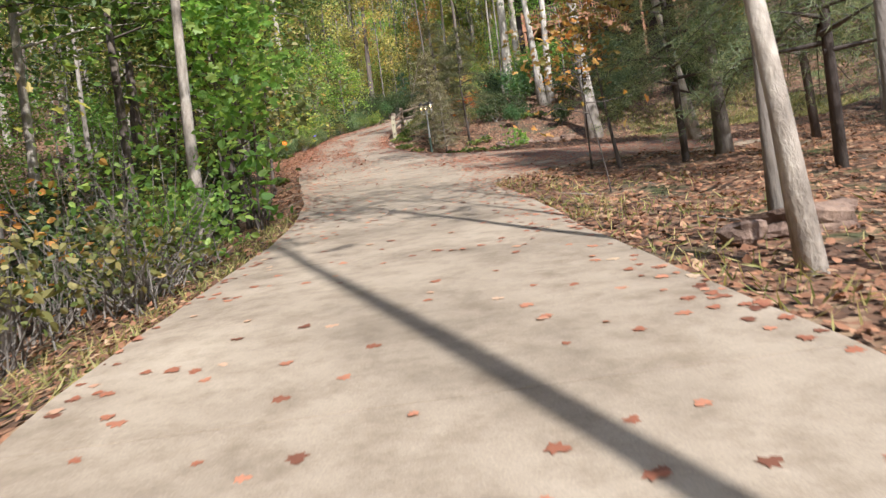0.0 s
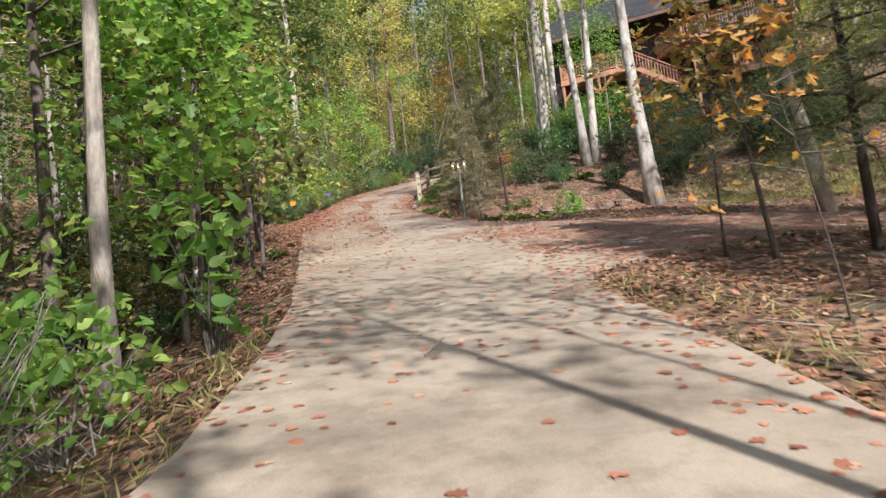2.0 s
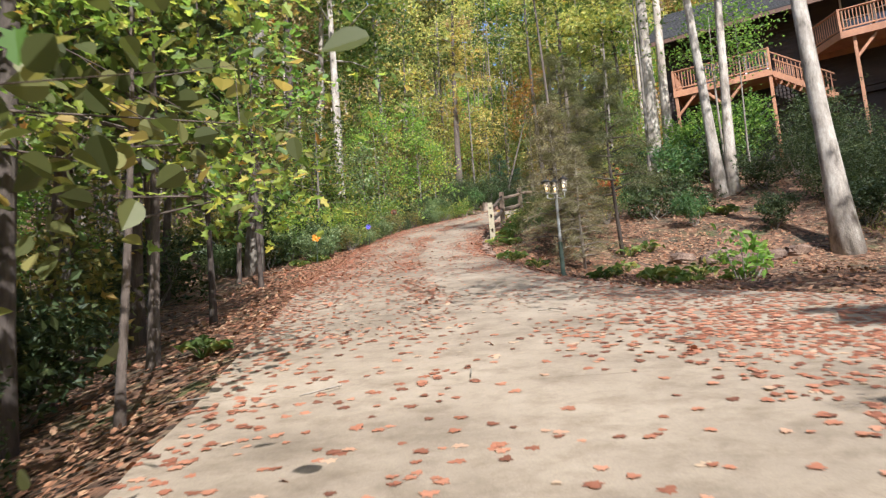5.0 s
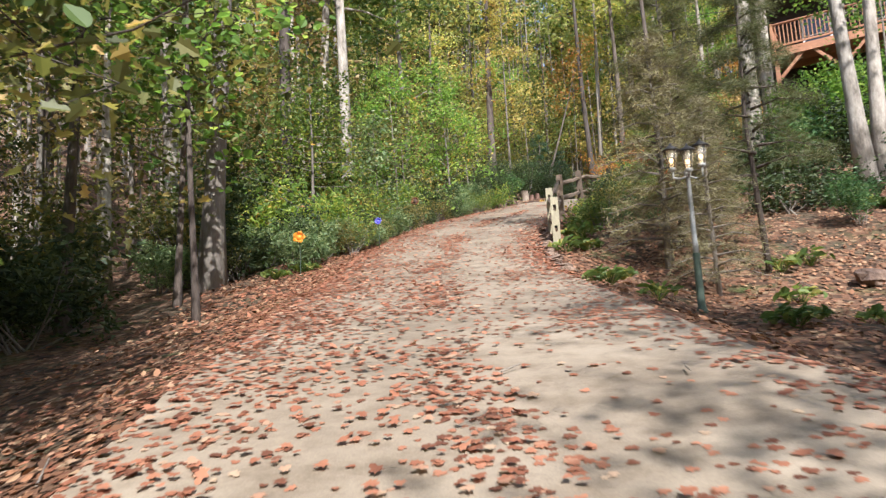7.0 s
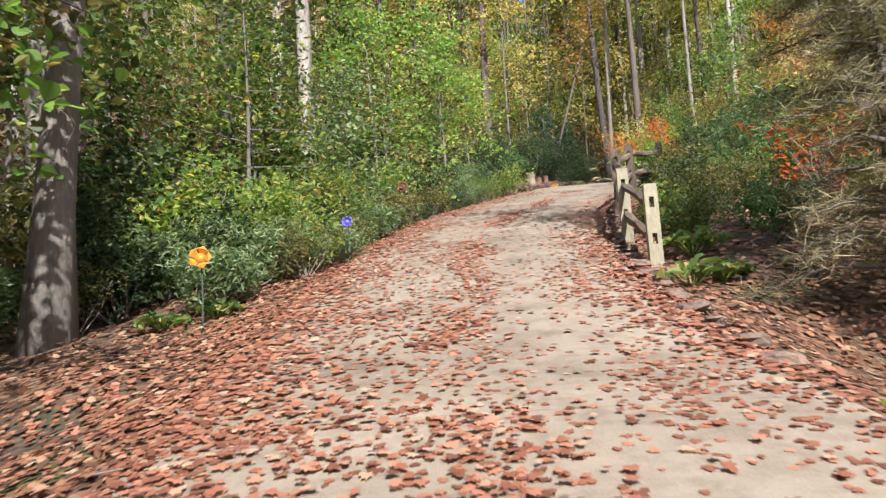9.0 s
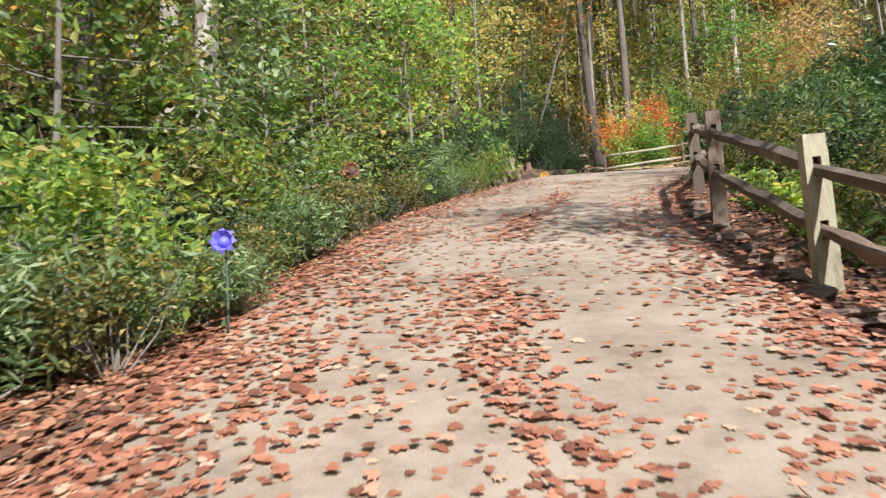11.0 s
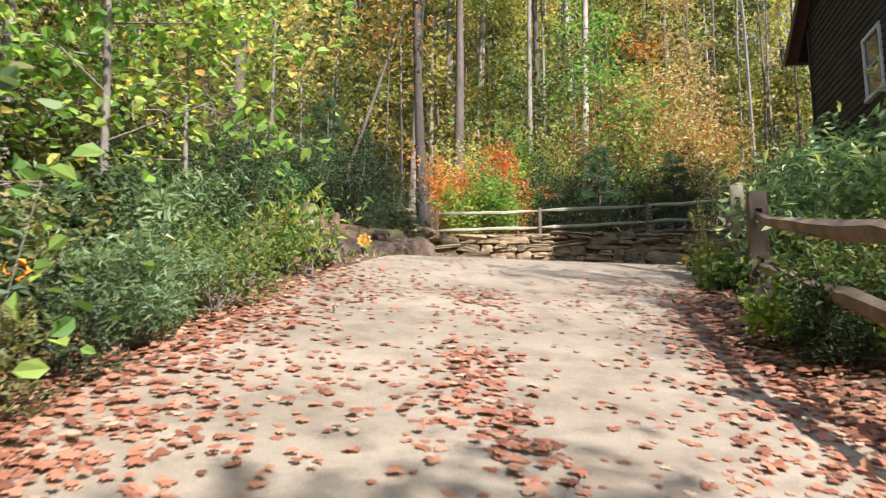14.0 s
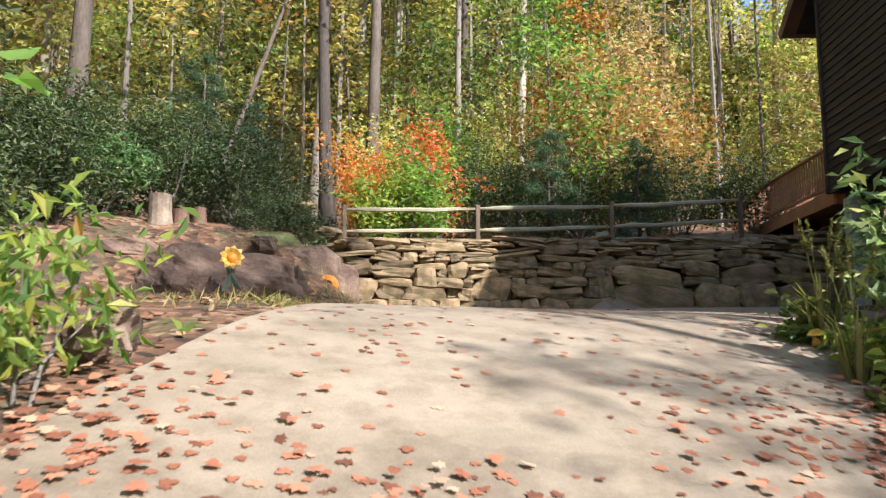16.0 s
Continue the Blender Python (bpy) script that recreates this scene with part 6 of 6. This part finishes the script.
MOUND = [shrub_meshes((0.9, 0.9, 0.6), 260, 0.14, c, 710 + i, 0.5, True) for i, c in enumerate(["green", "mixed"])]
for i, (x, y, s) in enumerate([(1.95, 53.6, 0.7), (2.5, 54.5, 0.75), (3.0, 55.4, 0.8), (1.5, 52.2, 0.55), (2.2, 52.4, 0.6), (0.6, 50.8, 0.7), (-0.65, 43.6, 0.7), (-0.55, 44.7, 0.75), (-0.3, 45.8, 0.7), (0.1, 47.0, 0.8), (0.35, 48.3, 0.8), (0.8, 49.5, 0.8), (-0.9, 42.7, 0.6), (-0.2, 44.2, 0.8), (0.5, 46.5, 0.9), (0.15, 45.3, 0.9)]):
    shrub(MOUND[i % 2], x, y, "low leafy mound at the foot of the fence", "plant", "leafy mounds by the fence", i * 1.1, s, "leafy_plant")


def grass_tuft(n, h, seed, colour, plume=0):
    g = np.random.default_rng(seed)
    s = Shape()
    for i in range(n):
        w = g.uniform(0, 6.28)
        a = Vector((0.1 * math.cos(w) * g.uniform(), 0.1 * math.sin(w) * g.uniform(), 0))
        d = Vector((math.cos(w), math.sin(w), 0))
        hh = h * g.uniform(0.6, 1.1)
        p1 = a + d * 0.12 * h + Vector((0, 0, hh * 0.7))
        p2 = a + d * 0.4 * h * g.uniform(0.5, 1.2) + Vector((0, 0, hh * 0.95))
        e = d.cross(Vector((0, 0, 1))) * 0.008
        s.add([a - e, a + e, p1 + e, p1 - e, p2], [(0, 1, 2, 3), (3, 2, 4)])
    k = Shape()
    for i in range(max(1, plume)):
        w = g.uniform(0, 6.28)
        d = Vector((math.cos(w), math.sin(w), 0)) * 0.25 * h
        top = d + Vector((0, 0, h * 1.45))
        k.tube([(0, 0, 0), d * 0.4 + Vector((0, 0, h * 0.8)), top], [0.006, 0.005, 0.003], 4)
        k.leaves([tuple(d.lerp(top, 0.0) * 0 + (d * 0.4 + Vector((0, 0, h * 0.8))).lerp(top, q)) for q in np.linspace(0.55, 1, 26)], 0.07, 0.3, -0.6, 0.2, gen=g, wide=False)
    return k.mesh("woody_base", LEAF["straw"]), s.mesh("foliage", LEAF[colour])


PLUME = grass_tuft(38, 0.75, 720, "straw", 6)
for i, (x, y, s) in enumerate([(2.2, 54.3, 0.95), (2.9, 55.2, 1.05), (1.0, 47.8, 1.0), (2.0, 48.2, 1.0), (3.0, 51.4, 1.0), (0.4, 46.4, 0.8)]):
    shrub(PLUME, x, y, "ornamental grass with pale seed plumes", "grass", "ornamental grasses", i, s, "ornamental_grass")
TUSSOCK = grass_tuft(60, 0.75, 721, "grass")
shrub(TUSSOCK, 7.6, 65.1, "green grassy tuft on the stone wall", "grass", scale=0.9, name="ornamental_grass")
YELLOW_BUSH = shrub_meshes((1.45, 1.4, 1.05), 760, 0.15, "mixed", 730, 0.3, False, droop=1.0, stems=22, up=0.3, lumps=14)
shrub(YELLOW_BUSH, -3.3, 54.6, "drooping yellow-green shrub beside the drive", scale=0.9)


# ---- fallen leaves and ground cover ----
def scatter():
    g = np.random.default_rng(77)

    def spots(n, x0, x1, y0, y1, density):
        x = g.uniform(x0, x1, n)
        y = g.uniform(y0, y1, n)
        keep = g.uniform(0, 1, n) < density(x, y)
        return x[keep], y[keep]

    def patchy(x, y, s=1.0):
        return 0.5 + 0.25 * (np.sin(x * 1.7 * s + 2 * np.sin(y * 0.9 * s)) + np.sin(y * 1.3 * s - 1.5 * np.sin(x * 1.1 * s)))

    def on_drive(x, y):
        le, re = left_edge(y), right_edge(y)
        inside = (x > le) & (x < re) & (y < 66)
        base = np.interp(y, [-8, 8, 14, 20, 27, 32, 38, 48, 52, 56, 66], [0.016, 0.016, 0.02, 0.06, 0.33, 0.5, 0.42, 0.3, 0.18, 0.11, 0.08])
        far_right = smooth_step(x - lane_x(y), 1.4, 3.6) * 1.0 * (y < 34)
        edge = np.exp(-np.minimum(x - le, re - x) / 0.45) * np.interp(y, [0, 8, 14, 52, 58], [0.04, 0.06, 0.35, 0.3, 0.08])
        u = x - lane_x(y)
        tracks = np.exp(-((u - 0.75) / 0.33) ** 2) + np.exp(-((u + 0.75) / 0.33) ** 2)
        worn = 1 - 0.75 * tracks * (y > 22)
        p = base * (0.15 + 2.4 * patchy(x, y, 1.3) ** 2) * worn + edge + far_right * (0.35 + 1.6 * patchy(x, y, 1.4) ** 1.5)
        return np.where(inside, p, 0)

    def beside(x, y):
        le, re = left_edge(y), right_edge(y)
        out = (x < le + 0.05) | (x > re - 0.05)
        d = np.where(x < le, le - x, x - re)
        near = np.where(x < le, np.exp(-np.maximum(0, d - 1.2) / np.interp(y, [0, 10, 34, 44], [0.5, 1.2, 3.0, 1.0])), np.exp(-np.maximum(0, d - 2) / 9))
        return np.where(out & (y < 62), np.interp(y, [50, 56], [1, 0.22]) * near * (0.35 + 0.65 * patchy(x, y, 0.8)), 0)

    def drape(shape):
        """Lays a shape whose z is its height over the ground onto the ground."""
        v = np.array(shape.v)
        v[:, 2] += height(v[:, 0], v[:, 1])
        shape.v = list(map(tuple, v.tolist()))
        return shape

    sets = []
    x, y = spots(270000, -7, 12, -8, 66, on_drive)
    sets.append((x, y, 0.073 + g.uniform(0, 0.008, len(x))))
    x, y = spots(190000, -8.5, 14, 3, 62, beside)
    sets.append((x, y, 0.02 + g.uniform(0, 0.05, len(x))))
    x, y, z = sets[0]
    early = y < 24
    for nm, lab, pick, size, shape in (("fallen_leaves", "scattered dry orange maple leaves on pale concrete", early, 0.085, "lobed"), ("fallen_leaves", "drifts of dry orange brown leaves on the concrete", ~early, 0.062, "lobed")):
        s = Shape().leaves(np.stack([x, y, z], 1)[pick], size, 0.9, 0.0, 0.96, -0.04, wide=shape, gen=g)
        tagged(part(nm, drape(s), LEAF["dry"]), lab, "leaves", kind="stuff")
    x, y, z = sets[1]
    s = Shape().leaves(np.stack([x, y, z], 1), 0.074, 0.85, 0.0, 0.8, -0.07, wide=True, gen=g)
    tagged(part("leaf_litter", drape(s), LEAF["litter"]), "thick litter of dry orange brown leaves on the soil", "leaves", kind="stuff")
    # drifts swept to the drive's left side and its middle
    def drift(x, y):
        le = left_edge(y)
        u = x - le
        along = np.interp(y, [22, 28, 34, 48, 53, 55], [0, 0.35, 1, 1, 0.45, 0])
        side = np.where(u < 0, np.exp(u / 0.9), np.exp(-u / np.interp(y, [28, 36, 50], [1.0, 0.75, 0.45])))
        mid = 0.5 * np.exp(-((x - lane_x(y)) / 0.28) ** 2) * (patchy(x, y, 1.1) > 0.45)
        v = right_edge(y) - x
        right = 0.8 * np.interp(y, [33, 37, 52, 56], [0, 1, 1, 0]) * np.where(v < 0, np.exp(v / 0.3), np.exp(-v / 0.28))
        return np.clip(along * (side * (0.5 + 0.6 * patchy(x, y, 1.7)) + mid) + right, 0, 1)

    x, y = spots(210000, -9.5, 2.4, 22, 56, drift)
    lift = np.where((x > left_edge(y)) & (x < right_edge(y) + 0.12), 0.078, 0.03)
    s = Shape().leaves(np.stack([x, y, lift + g.uniform(0, 0.03, len(x))], 1), 0.072, 0.9, 0.0, 0.9, -0.04, wide="lobed", gen=g)
    tagged(part("leaf_drift", drape(s), LEAF["dry"]), "thick drift of orange dry leaves along the drive", "leaves", kind="stuff")
    # twigs
    tw = Shape()
    for i in range(160):
        xx, yy = g.uniform(-6, 9), g.uniform(4, 52)
        w = g.uniform(0, 6.28)
        ln = g.uniform(0.15, 0.6)
        zz = zg(xx, yy) + 0.05
        onto = 0.05 if left_edge(yy) < xx < right_edge(yy) else 0.0
        if onto and g.uniform() < 0.7:
            continue
        tw.tube([(xx, yy, zz + onto), (xx + ln * math.cos(w), yy + ln * math.sin(w), zg(xx + ln * math.cos(w), yy + ln * math.sin(w)) + 0.06 + onto)], [0.008, 0.005], 4)
    tagged(part("twig_litter", tw, BARK), "thin fallen twigs among the leaves", "twigs", kind="stuff")
    # grass along the edges
    gr = Shape()
    pts = []
    for n, x0, x1, y0, y1, cond in ((9000, -5, -1.5, -6, 14, -1), (9000, 1.2, 6, -6, 15, 1), (4000, -4.5, 1.0, 57, 63, -1)):
        x = g.uniform(x0, x1, n)
        y = g.uniform(y0, y1, n)
        d = np.where(cond < 0, left_edge(y) - x, x - right_edge(y))
        keep = (d > 0.05) & (g.uniform(0, 1, n) < np.exp(-np.maximum(0, d - 0.5) / 0.9) * (0.2 + patchy(x, y, 1.2)))
        pts.append(np.stack([x[keep], y[keep], height(x[keep], y[keep]) + 0.04], 1))
    x, y = spots(40000, 8.8, 17, 29, 41, lambda x, y: smooth_step(x, 8.8, 10.5) * smooth_step(41 - y, 0, 3) * (0.25 + 0.6 * patchy(x, y)))
    lawn = Shape().leaves(np.stack([x, y, height(x, y) + 0.04], 1), 0.2, 0.13, -1.0, 0.2, 0.0, wide=False, gen=g)
    tagged(part("lawn_grass", lawn, LEAF["straw"]), "thin olive grass on the slope below the house", "grass", kind="stuff")
    gr.leaves(np.concatenate(pts), 0.2, 0.07, -1.1, 0.15, 0.0, wide=False, gen=g)
    tagged(part("verge_grass", gr, LEAF["straw"]), "thin dry and green grass along the concrete", "grass", kind="stuff")


scatter()


# ---- far woods ----
def far_woods():
    g = np.random.default_rng(99)
    for nm, lab, mat, n, x0, x1, y0, y1, zlo, zhi, size in (
            ("far_woods", "distant yellow-green autumn woods on the hillside", "yellowgreen", 22000, -60, 60, 98, 150, 0.5, 25, 0.75),
            ("far_woods", "distant green woods on the hillside", "green", 9000, -60, 60, 96, 140, 0.5, 14, 0.7),
            ("far_woods", "distant golden autumn woods on the hillside", "yellow", 5000, -50, 60, 96, 140, 2, 18, 0.7),
            # Raised high above the slope to close sky gaps in the camera's view.
            ("far_woods", "high distant yellow-green leaves closing gaps of sky", "yellowgreen", 26000, -70, 70, 130, 175, 2, 50, 1.5),
            ("far_woods", "distant fading tan woods on the hillside", "tan", 9000, -60, 45, 92, 140, 0.5, 20, 0.6),
            ("far_woods", "distant dull olive woods on the hillside", "olive", 8000, -55, 55, 94, 145, 0.5, 20, 0.65),
            ("far_woods", "distant shaded green woods in the valley", "olive", 16000, -75, -30, -10, 98, 0.5, 20, 0.75),
            ("far_woods", "distant green woods up the slope", "yellowgreen", 13000, 34, 75, 0, 98, 0.5, 18, 0.75),
            ("far_woods", "woods behind the start of the drive", "green", 7000, -50, 50, -70, -34, 0.5, 18, 0.9)):
        m = n // 40
        cx, cy = g.uniform(x0, x1, m), g.uniform(y0, y1, m)
        cz = height(cx, cy) + g.uniform(zlo, zhi, m)
        k = g.integers(0, m, n)
        pos = np.stack([cx[k], cy[k], cz[k]], 1) + g.normal(size=(n, 3)) * np.array([1.3, 1.3, 0.8])
        tagged(part(nm, Shape().leaves(pos, size, 0.65, 0.2, 0.45, wide=False, gen=g), LEAF[mat]), lab, "woods", kind="stuff")
    t = Shape()
    for i in range(420):
        side = i % 4
        if side < 2:
            x, y = g.uniform(-50, 50), g.uniform(98, 150)
        elif side == 2:
            x, y = g.uniform(-70, -30), g.uniform(0, 98)
        else:
            x, y = g.uniform(34, 70), g.uniform(0, 98)
        z = zg(x, y)
        h = g.uniform(14, 24)
        r = g.uniform(0.1, 0.28)
        t.tube([(x, y, z - 0.5), (x + g.normal() * 0.3, y, z + h * 0.5), (x + g.normal() * 0.6, y, z + h)], [r * 1.2, r * 0.8, r * 0.2], 6, cap=False)
    thin = [Shape(), Shape()]
    for i in range(100):
        x, y = g.uniform(-16, 26), g.uniform(70, 108)
        z, h, r, w = zg(x, y), g.uniform(9, 19), g.uniform(0.035, 0.10), g.normal(size=2) * 0.5
        thin[i % 2].tube([(x, y, z - 0.3), (x + w[0] * 0.4, y, z + h * 0.5), (x + w[0], y + w[1], z + h)], [r * 1.2, r * 0.8, r * 0.25], 5, cap=False)
    tagged(part("thin_trunk_stand", thin[0], BARK_DARK), "thin dark young trunks on the wooded hillside", "woods", kind="stuff")
    tagged(part("thin_trunk_stand", thin[1], BARK), "thin grey young trunks on the wooded hillside", "woods", kind="stuff")
    tagged(part("far_trunk_stand", t, BARK_PALE), "distant pale trunks in the woods", "woods", kind="stuff")


far_woods()
